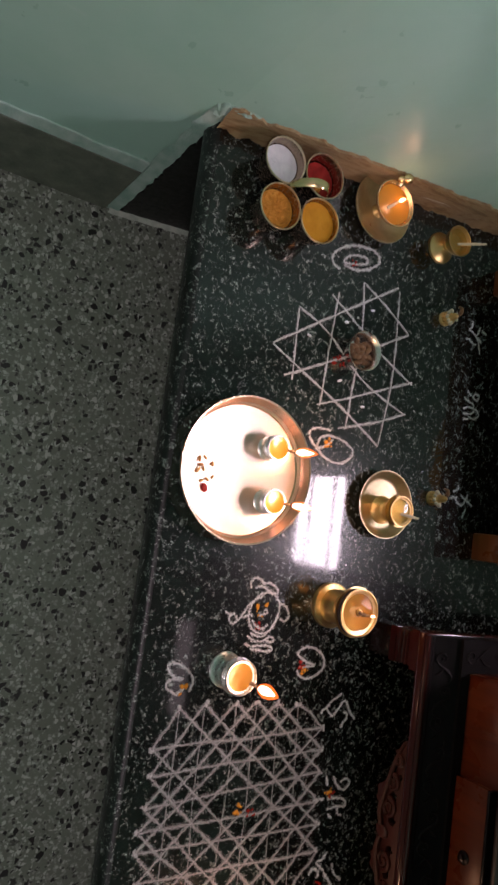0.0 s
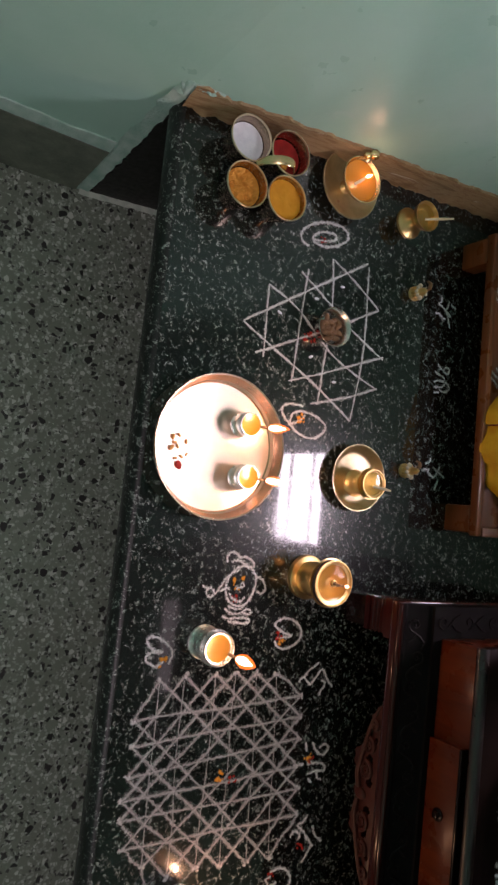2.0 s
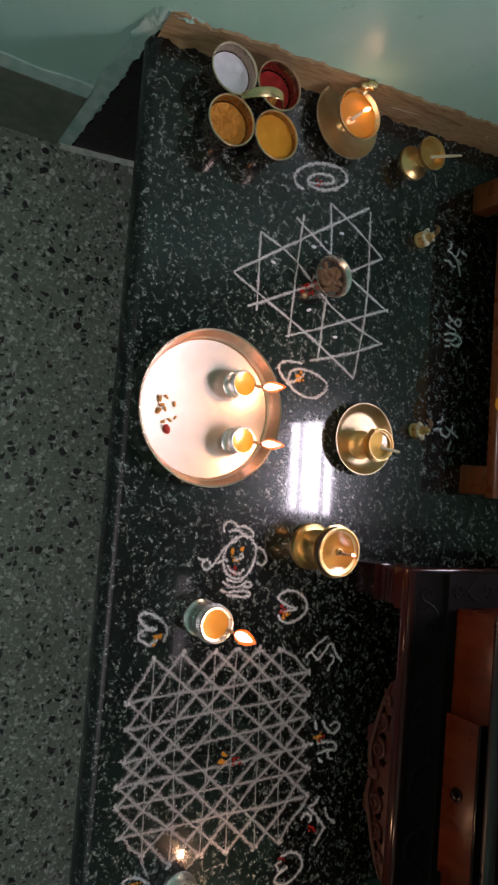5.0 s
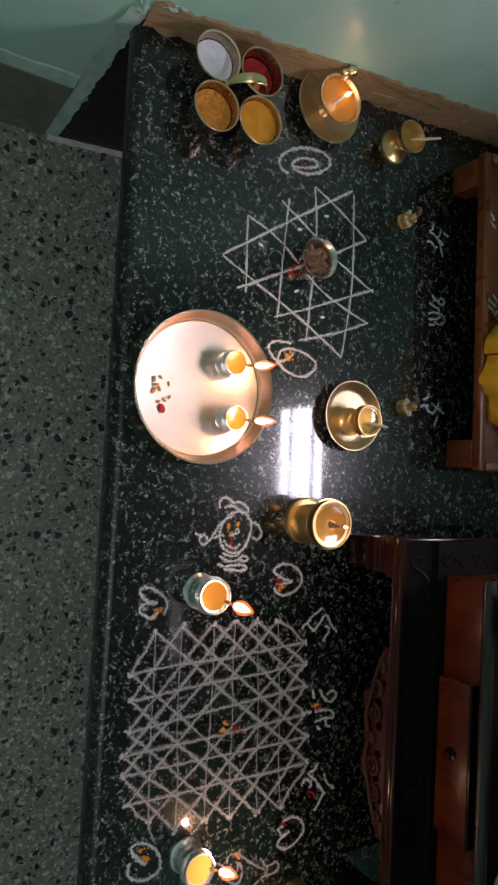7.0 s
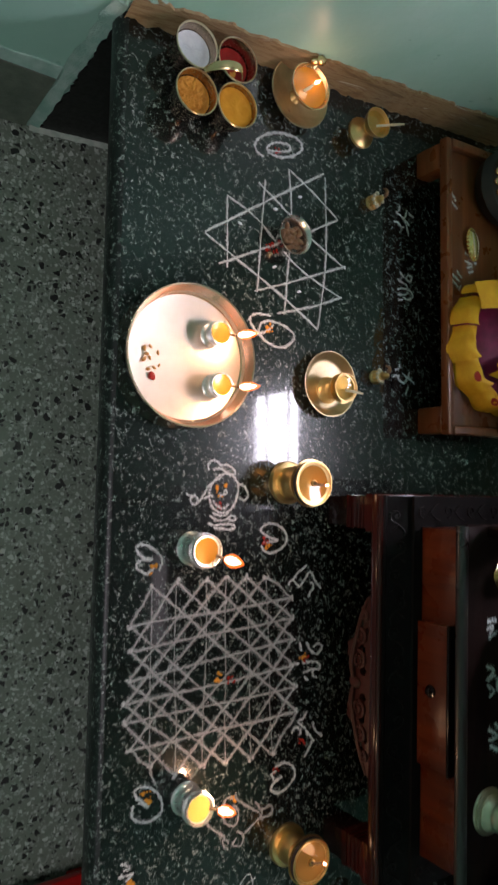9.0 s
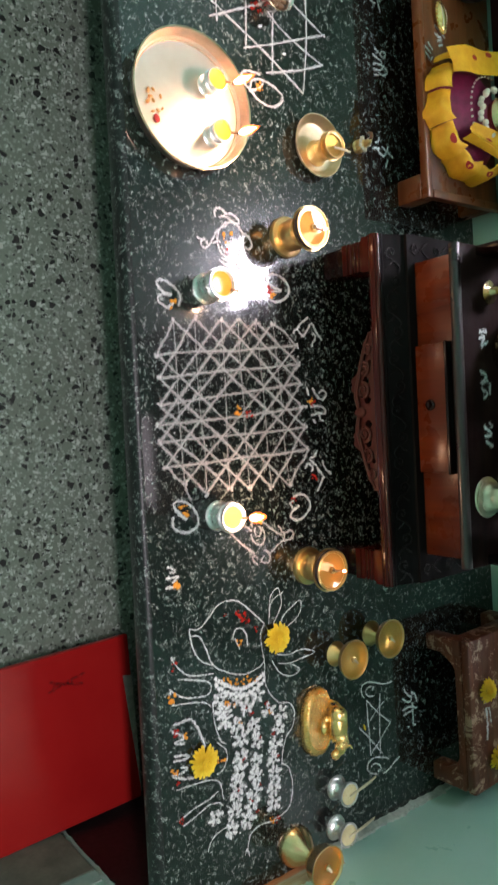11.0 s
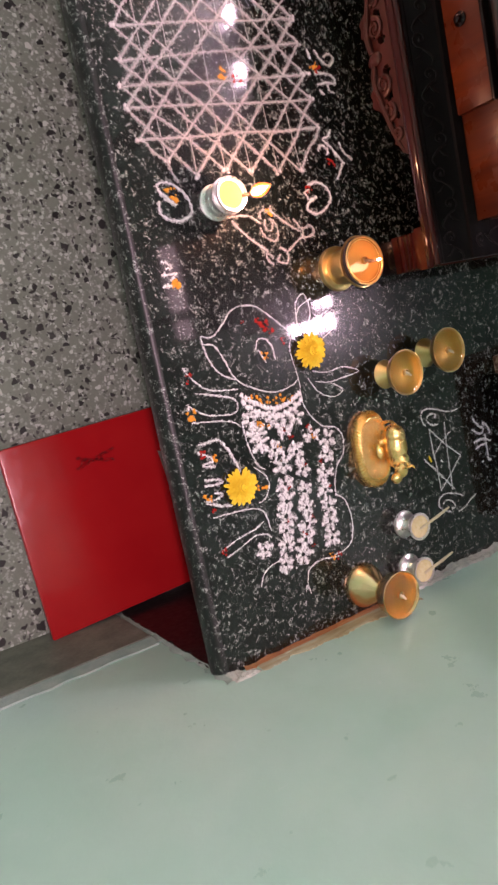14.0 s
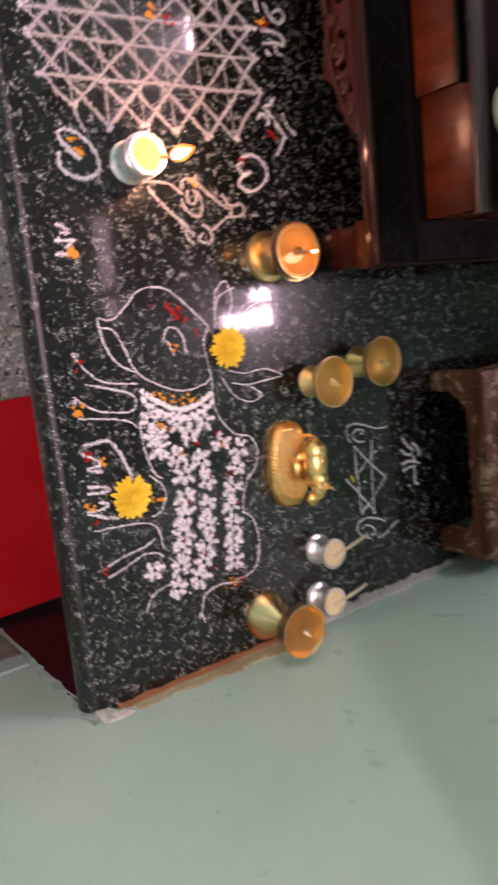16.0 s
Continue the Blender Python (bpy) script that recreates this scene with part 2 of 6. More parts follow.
# Charred wick tips; also colours the shade ring on the drum lamps.
CHAR_AND_SHADE = material("charred_wick_and_rim_shade", (0.02, 0.012, 0.01), 0.9)[0]
FLAME = glow("flame", (1.0, 0.20, 0.025), 1.2)
flame_tree = FLAME.node_tree
clear = flame_tree.nodes.new("ShaderNodeBsdfTransparent")
both = flame_tree.nodes.new("ShaderNodeAddShader")
flame_tree.links.new(flame_tree.nodes["Emission"].outputs[0], both.inputs[0])
flame_tree.links.new(clear.outputs[0], both.inputs[1])
flame_tree.links.new(both.outputs[0], flame_tree.nodes["Material Output"].inputs[0])
CORE = glow("flame_core", (1.0, 0.86, 0.62), FLAME_GLOW)
CHALK = powder("white_chalk_powder", (0.52, 0.52, 0.52), (0.70, 0.70, 0.70), 480, 0.76, 0.36)
BLOSSOMCHALK = powder("heaped_white_chalk_powder", (0.66, 0.66, 0.65), (0.82, 0.82, 0.81), 460, 0.76, 0.42)
LATTICECHALK = powder("scattered_white_chalk_powder", (0.40, 0.39, 0.39), (0.58, 0.57, 0.57), 560, 0.92, 0.56)
CHALKDENSE = powder("thick_white_chalk_powder", (0.62, 0.62, 0.62), (0.80, 0.80, 0.80), 520, 0.78, 0.30)
KUMKUM = powder("red_powder", (0.26, 0.012, 0.008), (0.38, 0.022, 0.012), 900, 0.64, 0.3)
TURMERIC = powder("orange_turmeric_powder", (0.66, 0.22, 0.02), (0.76, 0.32, 0.04), 900, 0.66, 0.32)
ROSEWOOD = wood("dark_lacquered_rosewood", (0.006, 0.003, 0.003), (0.014, 0.005, 0.005), 0.14, spec=0.4)
REDWOOD = wood("red_lacquered_wood", (0.070, 0.010, 0.004), (0.185, 0.031, 0.009), 0.22, axis="Z", spec=0.35)
APRON = wood("red_carved_wood", (0.042, 0.008, 0.006), (0.085, 0.017, 0.012), 0.34, spec=0.3)
WORNWOOD = wood("worn_painted_wood", (0.075, 0.018, 0.008), (0.17, 0.050, 0.020), 0.4, worn=(0.52, 0.34, 0.24))
BEADWOOD = wood("rubbed_lacquered_edge", (0.010, 0.005, 0.005), (0.020, 0.008, 0.008), 0.3, spec=0.9)
SCROLLWOOD = wood("worn_lacquered_carving", (0.006, 0.003, 0.003), (0.014, 0.005, 0.005), 0.36, spec=0.22)
MAROONWOOD = wood("maroon_lacquered_wood", (0.024, 0.004, 0.003), (0.056, 0.008, 0.006), 0.11, spec=0.4)
CARVED = wood("dull_carved_wood", (0.006, 0.0045, 0.0045), (0.014, 0.010, 0.010), 0.5, spec=0.06)
BOARDWOOD = wood("dark_brown_board", (0.010, 0.004, 0.004), (0.022, 0.009, 0.007), 0.45, spec=0.06)
TRAYWOOD = wood("brown_polished_wood", (0.11, 0.030, 0.008), (0.24, 0.075, 0.022), 0.26)
REDBOARD = varied("red_enamel_paint", (0.36, 0.010, 0.009), (0.43, 0.016, 0.013), 6, 0.14, rough2=0.24, fine=0.03)
PETAL = varied("yellow_petal", (0.85, 0.55, 0.012), (0.92, 0.68, 0.04), 220, 0.6)
YELLOW = varied("yellow_silk", (0.80, 0.35, 0.006), (0.90, 0.46, 0.012), 60, 0.5, fine=0.3)
MAGENTA = varied("magenta_silk", (0.18, 0.008, 0.045), (0.28, 0.012, 0.07), 60, 0.45, fine=0.3)
REDDOT = material("red_print", (0.42, 0.02, 0.01), 0.6)[0]
PEARL = material("pearl", (0.75, 0.68, 0.55), 0.25)[0]
WHITEP = varied("white_flour", (0.72, 0.74, 0.80), (0.82, 0.83, 0.88), 90, 0.95, fine=0.4, bump_dist=0.002)
REDP = varied("dark_red_kumkum", (0.26, 0.010, 0.006), (0.36, 0.018, 0.010), 90, 0.95, fine=0.4, bump_dist=0.002)
ORANGEP = varied("orange_turmeric", (0.66, 0.25, 0.025), (0.80, 0.36, 0.06), 90, 0.95, fine=0.6, bump_dist=0.004)
OCHREP = varied("ochre_turmeric", (0.62, 0.24, 0.01), (0.72, 0.31, 0.02), 60, 0.95, fine=0.3, bump_dist=0.002)
NUT = varied("brown_betel_nut", (0.10, 0.045, 0.018), (0.26, 0.13, 0.055), 90, 0.5, fine=0.4)
GRAIN = varied("orange_grain", (0.55, 0.22, 0.05), (0.7, 0.38, 0.12), 200, 0.5)
DARKBEAD = varied("dark_pot", (0.006, 0.005, 0.005), (0.014, 0.012, 0.010), 60, 0.4)
FRAMEW = varied("dark_window_paint", (0.03, 0.028, 0.026), (0.05, 0.046, 0.042), 30, 0.5)


# ---- builders ----
def finish(name, bm, mat, smooth=True):
    bmesh.ops.recalc_face_normals(bm, faces=bm.faces)
    me = bpy.data.meshes.new(name)
    bm.to_mesh(me)
    bm.free()
    me.materials.append(mat)
    if smooth:
        me.shade_smooth()
        me.set_sharp_from_angle(angle=radians(38))
    return me


def part(name, bm, mat, parent, label="", smooth=True):
    ob = new(name, finish(name, bm, mat, smooth))
    ob.parent = parent
    if label:
        ob["label"] = label
    return ob


def thing(name, label, category, at=(0, 0, 0), turn=0.0, group="", kind=""):
    ob = new(name)
    ob.empty_display_size = 0.02
    ob.matrix_basis = pose(*at, 0, 0, turn)
    return tagged(ob, label, category, group, kind)


def solid(name, bm, mat, label, category, at=(0, 0, 0), turn=0.0, group="", kind="", smooth=True):
    ob = new(name, finish(name, bm, mat, smooth))
    ob.matrix_basis = pose(*at, 0, 0, turn)
    return tagged(ob, label, category, group, kind)


def box(x0, x1, y0, y1, z0, z1, bevel=0.0, bm=None, seg=2):
    own = bm is None
    b = bmesh.new()
    vs = [b.verts.new((x, y, z)) for x in (x0, x1) for y in (y0, y1) for z in (z0, z1)]
    for f in ((0, 1, 3, 2), (4, 6, 7, 5), (0, 4, 5, 1), (2, 3, 7, 6), (0, 2, 6, 4), (1, 5, 7, 3)):
        b.faces.new([vs[i] for i in f])
    bmesh.ops.recalc_face_normals(b, faces=b.faces)
    if bevel:
        bmesh.ops.bevel(b, geom=b.edges[:], offset=bevel, segments=seg, affect="EDGES", profile=0.5)
    return b if own else join(bm, b)


def join(bm, other):
    me = bpy.data.meshes.new("joining")
    other.to_mesh(me)
    other.free()
    bm.from_mesh(me)
    bpy.data.meshes.remove(me)
    return bm


def prism(points, z0, z1, bevel=0.0):
    """An upright prism over a closed outline."""
    b = bmesh.new()
    lo = [b.verts.new((x, y, z0)) for x, y in points]
    hi = [b.verts.new((x, y, z1)) for x, y in points]
    n = len(points)
    b.faces.new(lo[::-1])
    b.faces.new(hi)
    for i in range(n):
        b.faces.new((lo[i], lo[(i + 1) % n], hi[(i + 1) % n], hi[i]))
    bmesh.ops.recalc_face_normals(b, faces=b.faces)
    if bevel:
        bmesh.ops.bevel(b, geom=b.edges[:], offset=bevel, segments=2, affect="EDGES")
    return b


def lathe(profile, seg=40, bm=None, at=(0, 0, 0), sx=1.0, sy=1.0):
    """Turns (radius, height) pairs about the upright axis; a radius of 0 closes the end."""
    b = bm or bmesh.new()
    rings = []
    for r, z in profile:
        if r <= 1e-6:
            rings.append([b.verts.new((at[0], at[1], at[2] + z))])
        else:
            rings.append([b.verts.new((at[0] + sx * r * math.cos(2 * math.pi * k / seg), at[1] + sy * r * math.sin(2 * math.pi * k / seg), at[2] + z)) for k in range(seg)])
    for a, c in zip(rings, rings[1:]):
        for k in range(seg):
            j = (k + 1) % seg
            if len(a) == 1 and len(c) == 1:
                continue
            if len(a) == 1:
                b.faces.new((a[0], c[j], c[k]))
            elif len(c) == 1:
                b.faces.new((a[k], a[j], c[0]))
            else:
                b.faces.new((a[k], a[j], c[j], c[k]))
    return b


def ball(c, r, bm=None, sx=1.0, sy=1.0, sz=1.0, seg=12, rings=8, turn=None):
    b = bm or bmesh.new()
    m = Matrix.Translation(c) @ (turn or Matrix()) @ Matrix.Diagonal((r * sx, r * sy, r * sz, 1))
    bmesh.ops.create_uvsphere(b, u_segments=seg, v_segments=rings, radius=1, matrix=m)
    return b


def spline(points, per=8):
    """A smooth line through points (Catmull-Rom)."""
    p = [Vector(q) for q in points]
    if len(p) < 3:
        return [p[0].lerp(p[-1], k / (per * 2)) for k in range(per * 2 + 1)]
    ext = [2 * p[0] - p[1], *p, 2 * p[-1] - p[-2]]
    out = []
    for i in range(len(p) - 1):
        a, b, c, d = ext[i:i + 4]
        for k in range(per):
            u = k / per
            out.append(0.5 * (2 * b + (c - a) * u + (2 * a - 5 * b + 4 * c - d) * u * u + (3 * b - a - 3 * c + d) * u ** 3))
    return out + [p[-1]]


def tube(points, radii, seg=8, bm=None, per=6, flat=1.0):
    b = bm or bmesh.new()
    line = spline(points, per)
    n = len(line)
    prev = None
    rings = []
    for i, p in enumerate(line):
        d = (line[min(i + 1, n - 1)] - line[max(i - 1, 0)]).normalized()
        side = d.cross(Vector((0, 0, 1)))
        side = side.normalized() if side.length > 1e-3 else Vector((1, 0, 0))
        up = side.cross(d).normalized()
        u = i / (n - 1) * (len(radii) - 1)
        j = min(int(u), len(radii) - 2)
        r = radii[j] + (radii[j + 1] - radii[j]) * (u - j)
        rings.append([b.verts.new(p + side * r * math.cos(2 * math.pi * k / seg) + up * r * flat * math.sin(2 * math.pi * k / seg)) for k in range(seg)])
    for a, c in zip(rings, rings[1:]):
        for k in range(seg):
            b.faces.new((a[k], a[(k + 1) % seg], c[(k + 1) % seg], c[k]))
    b.faces.new(rings[0][::-1])
    b.faces.new(rings[-1])
    return b


rng = random.Random(7)


def ribbon(bm, points, width, z=0.0, per=7, straight=False):
    """A line of powder trickled from the fingers: a low uneven ridge."""
    line = [Vector((*a, 0)).lerp(Vector((*b, 0)), k / per) for a, b in zip(points, points[1:]) for k in range(per + 1)] if straight else spline([(x, y, 0) for x, y in points], per)
    n = len(line)
    rows = []
    for i, p in enumerate(line):
        d = (line[min(i + 1, n - 1)] - line[max(i - 1, 0)])
        d = d.normalized() if d.length else Vector((1, 0, 0))
        s = Vector((-d.y, d.x, 0))
        w = width * (0.76 + 0.28 * rng.uniform(-1, 1)) * (0.7 if i in (0, n - 1) else 1)
        o = s * width * 0.10 * rng.uniform(-1, 1)
        rows.append([bm.verts.new(p + o + s * w * k + Vector((0, 0, z + h))) for k, h in ((-1, 0.0006), (0, 0.0016), (1, 0.0006))])
    for a, b in zip(rows, rows[1:]):
        for k in (0, 1):
            bm.faces.new((a[k], a[k + 1], b[k + 1], b[k]))
    return bm


def drawing(name, label, rows, mat=None, z=0.0, turn=0.0, at=(0, 0, 0), group="", category="chalk drawing", straight=False):
    """A drawing in powder: each trickled line is a part."""
    top = thing(name, label, category, (at[0], at[1], at[2] + z), turn, group)
    for w, *c in rows:
        part("chalk_line", ribbon(bmesh.new(), list(zip(c[::2], c[1::2])), w * 1.25, 0.0, 7, straight and len(c) > 5), mat or CHALK, top)
    return top


def blot(bm, x, y, r, z=0.0):
    """A pinch of powder."""
    n = 11
    c = bm.verts.new((x, y, z + 0.0024))
    ring = [bm.verts.new((x + r * rng.uniform(0.5, 1.25) * math.cos(2 * math.pi * k / n), y + r * rng.uniform(0.5, 1.25) * math.sin(2 * math.pi * k / n), z + 0.0009)) for k in range(n)]
    for k in range(n):
        bm.faces.new((c, ring[k], ring[(k + 1) % n]))


# ---- the room ----
SLAB_X, SLAB_Y, FLOOR, TOP = 1.757, 0.83, -0.41, 2.25
LEFT, RIGHT = lambda y: -0.033 * y if y > 0 else 0.05 * y, lambda y: 1.751 + 0.033 * y
NOSE = lambda x: 0.002 - 0.021 * x
FRONT = -2.3


def wall_side(name, edge, out, label):
    bm = prism([(edge(FRONT), FRONT), (edge(0), 0), (edge(SLAB_Y + 0.15), SLAB_Y + 0.15), (edge(SLAB_Y + 0.15) + out, SLAB_Y + 0.15), (edge(FRONT) + out, FRONT)], FLOOR, TOP)
    return solid(name, bm, WALL, label, "wall", kind="structure", smooth=False)


solid("floor", prism([(-0.3, FRONT - 0.15), (2.1, FRONT - 0.15), (2.1, 1.0), (-0.3, 1.0)], FLOOR - 0.1, FLOOR), TERRAZZO, "grey terrazzo floor with dark and pale stone chips", "floor", kind="structure", smooth=False)
solid("ceiling", prism([(-0.3, FRONT - 0.15), (2.1, FRONT - 0.15), (2.1, 1.0), (-0.3, 1.0)], TOP, TOP + 0.1), CEIL, "plain limewashed ceiling", "ceiling", kind="structure", smooth=False)
wall_side("wall_left", LEFT, -0.15, "sea green painted plaster side wall with scuffs")
wall_side("wall_right", RIGHT, 0.15, "sea green painted plaster side wall with scuffs")
solid("wall_front", prism([(LEFT(FRONT), FRONT - 0.15), (RIGHT(FRONT), FRONT - 0.15), (RIGHT(FRONT), FRONT), (LEFT(FRONT), FRONT)], FLOOR, TOP), WALL, "plain green wall closing the room", "wall", kind="structure", smooth=False)

# Unseen wall, added to keep the ceiling light off the deep shelf.
solid("shading_lintel", prism([(LEFT(-0.1), -0.1), (RIGHT(-0.1), -0.1), (RIGHT(0), 0.0), (LEFT(0), 0.0)], 0.76, TOP), WALL, "unseen green wall added above the shelf to cut off the ceiling light", "wall", kind="structure", smooth=False)
WX0, WX1, WZ0, WZ1 = 0.405, 1.360, 0.672, 0.942
bm = box(LEFT(SLAB_Y), WX0, SLAB_Y, SLAB_Y + 0.15, FLOOR, TOP)
box(WX1, RIGHT(SLAB_Y), SLAB_Y, SLAB_Y + 0.15, FLOOR, TOP, bm=bm)
box(WX0, WX1, SLAB_Y, SLAB_Y + 0.15, FLOOR, WZ0, bm=bm)
box(WX0, WX1, SLAB_Y, SLAB_Y + 0.15, WZ1, TOP, bm=bm)
solid("wall_back", bm, WALL, "sea green painted back wall with a low window", "wall", kind="structure", smooth=False)

window = thing("window_1", "low barred window with bright daylight behind dark frame", "window", kind="structure")
bm = box(WX0, WX1, SLAB_Y + 0.002, SLAB_Y + 0.022, WZ0, WZ0 + 0.015)
box(WX0, WX1, SLAB_Y + 0.002, SLAB_Y + 0.022, WZ1 - 0.015, WZ1, bm=bm)
box(WX0, WX0 + 0.012, SLAB_Y + 0.002, SLAB_Y + 0.022, WZ0 + 0.015, WZ1 - 0.015, bm=bm)
box(WX1 - 0.012, WX1, SLAB_Y + 0.002, SLAB_Y + 0.022, WZ0 + 0.015, WZ1 - 0.015, bm=bm)
part("window_frame", bm, FRAMEW, window, smooth=False)
for z in (0.736, 0.847):
    part("window_bar", box(WX0 + 0.012, WX1 - 0.012, SLAB_Y + 0.004, SLAB_Y + 0.012, z, z + 0.008), FRAMEW, window, smooth=False)
for x in (0.678, 0.975, 1.285):
    part("window_bar", box(x, x + 0.02, SLAB_Y + 0.013, SLAB_Y + 0.021, WZ0 + 0.015, WZ1 - 0.015), FRAMEW, window, smooth=False)
bm = bmesh.new()
bm.faces.new([bm.verts.new(c) for c in ((WX0, SLAB_Y + 0.03, WZ0), (WX1, SLAB_Y + 0.03, WZ0), (WX1, SLAB_Y + 0.03, WZ1), (WX0, SLAB_Y + 0.03, WZ1))])
part("pane", bm, glow("daylight_outside", (0.93, 0.97, 1.0), WINDOW_GLOW), window, smooth=False)

lamp = thing("tube_light", "dim white tube light fixed on the back wall", "wall lamp", (1.12, SLAB_Y, 1.435))
part("holder", box(-0.175, 0.175, -0.03, 0.0, -0.035, 0.035, 0.004), CEIL, lamp)
part("tube", tube([(-0.16, -0.06, 0), (0.16, -0.06, 0)], [0.03, 0.03], 16), glow("tube_glow", (1.0, 0.97, 0.95), 2.3), lamp)

# granite shelf: polished, with a rounded nose
bm = bmesh.new()
outline = [(SLAB_Y, 0.0), (0.006, 0.0), (0.003, -0.0006), (0.000, -0.0019), (-0.003, -0.0045), (-0.0055, -0.0085), (-0.007, -0.0135), (-0.0075, -0.019), (-0.0075, -0.030), (-0.003, -0.037), (0.006, -0.04), (SLAB_Y, -0.04)]
ends = [[bm.verts.new((f(y), y + (NOSE(f(0)) if y < 0.1 else 0), z)) for y, z in outline] for f in (LEFT, RIGHT)]
n = len(outline)
for k in range(n):
    bm.faces.new((ends[0][k], ends[0][(k + 1) % n], ends[1][(k + 1) % n], ends[1][k]))
bm.faces.new(ends[0][::-1])
bm.faces.new(ends[1])
tagged(solid("granite_shelf", bm, GRANITE, "polished black granite shelf with pale flecks and rounded front edge", "shelf", kind="structure"))
shelf_mesh = bpy.data.objects["granite_shelf"].data
shelf_mesh.materials.append(granite_nose())
for poly in shelf_mesh.polygons:
    if poly.center.y < 0.03:
        poly.material_index = 1
    else:
        poly.use_smooth = False


def under_paint(name, edge, sign, mat, label, start):
    """Paint on the side wall below the shelf, with a ragged front edge."""
    bm = bmesh.new()
    zs = [FLOOR + (0.41 - 0.041) * k / 40 for k in range(41)]
    front = [0.005 * rng.uniform(-1, 1) + start for _ in zs]
    a = [bm.verts.new((edge(y) + sign * 0.004, y, z)) for y, z in zip(front, zs)]
    b = [bm.verts.new((edge(SLAB_Y) + sign * 0.004, SLAB_Y - 0.004, z)) for z in zs]
    c = [bm.verts.new((edge(y), y, z)) for y, z in zip(front, zs)]
    for k in range(40):
        bm.faces.new((a[k], b[k], b[k + 1], a[k + 1]))
        bm.faces.new((c[k], a[k], a[k + 1], c[k + 1]))
    return solid(name, bm, mat, label, "painted wall", kind="structure", smooth=False)


under_paint("wall_paint_left", LEFT, 1, BLACKP, "black painted wall below the granite shelf", 0.003)
under_paint("wall_paint_right", RIGHT, -1, MAROONP, "dark maroon painted wall below the granite shelf", -0.036)
solid("wall_paint_back", box(0.0, 1.757, SLAB_Y - 0.004, SLAB_Y - 0.001, FLOOR, -0.045), BLACKP, "black painted wall below the granite shelf", "painted wall", kind="structure", smooth=False)


def skirting(name, edge, sign, start, wide, mat):
    top = FLOOR + 0.19
    e = [(edge(FRONT), FRONT), (edge(start), start), (edge(start) + sign * 0.008, start), (edge(FRONT) + sign * 0.008, FRONT)]
    solid("baseboard", prism(e, FLOOR, top, 0.002), SKIRT, "grey cement skirting along the foot of the wall", "skirting", kind="structure")
    bm = bmesh.new()
    ys = [FRONT + (start - FRONT) * k / 90 for k in range(91)]
    lo = [bm.verts.new((edge(y) + sign * 0.007, y, top)) for y in ys]
    hi = [bm.verts.new((edge(y) + sign * 0.003, y, top + 0.026 + 0.004 * rng.uniform(-1, 1))) for y in ys]
    wl = [bm.verts.new((v.co.x - sign * 0.003, v.co.y, v.co.z)) for v in hi]
    for k in range(90):
        bm.faces.new((lo[k], lo[k + 1], hi[k + 1], hi[k]))
        bm.faces.new((hi[k], hi[k + 1], wl[k + 1], wl[k]))
    solid("trim", bm, mat, "rough plaster fillet above the skirting", "plaster trim", kind="structure", smooth=False)
    # upright fillet where the painted patch begins
    bm = bmesh.new()
    zs = [FLOOR + (0.43) * k / 30 for k in range(31)]
    a = [bm.verts.new((edge(0) + sign * 0.003, start + 0.003 - wide * 0.15 + 0.004 * rng.uniform(-1, 1), z)) for z in zs]
    b = [bm.verts.new((edge(0) + sign * 0.006, start + wide + 0.002 * rng.uniform(-1, 1), z)) for z in zs]
    for k in range(30):
        bm.faces.new((a[k], b[k], b[k + 1], a[k + 1]))
    solid("trim", bm, mat, "rough plaster strip beside the painted patch", "plaster trim", kind="structure", smooth=False)


skirting("left", LEFT, 1, -0.026, 0.024, EDGE)
skirting("right", RIGHT, -1, -0.046, 0.010, SMEAR)
def plaster_patch(edge, sign, yc, zc, ry, rz, seed):
    """Rough plaster dabbed on the wall at the shelf's corner."""
    bm = bmesh.new()
    n, rows = 44, []
    for i in range(8):
        u = i / 7
        row = []
        for k in range(1 if i == 0 else n):
            a = 2 * math.pi * k / n
            far = 1 + 0.35 * noise.noise((2 * math.cos(a), 2 * math.sin(a), seed)) + 0.14 * noise.noise((6 * math.cos(a), 6 * math.sin(a), seed))
            y, z = yc + ry * u * far * math.cos(a), zc + rz * u * far * math.sin(a)
            d = 0.0005 + 0.007 * (1 - u ** 2) * (0.75 + 0.6 * noise.noise((y * 160, z * 160, seed))) + 0.0015 * noise.noise((y * 500, z * 500, seed)) * (1 - u)
            row.append(bm.verts.new((edge(y) + sign * max(0.0004, d), y, z)))
        rows.append(row)
    for a, b in zip(rows, rows[1:]):
        for k in range(n):
            j = (k + 1) % n
            bm.faces.new((a[0], b[k], b[j]) if len(a) == 1 else (a[k], b[k], b[j], a[j]))
    solid("trim", bm, EDGE if sign > 0 else LUMP, "rough dab of pale plaster at the shelf corner", "plaster trim", kind="structure")


plaster_patch(LEFT, 1, -0.008, 0.020, 0.015, 0.028, 3.3)
plaster_patch(LEFT, 1, 0.022, 0.044, 0.030, 0.006, 8.1)
plaster_patch(RIGHT, -1, -0.026, 0.000, 0.016, 0.022, 5.7)
plaster_patch(RIGHT, -1, -0.012, 0.020, 0.020, 0.008, 6.9)


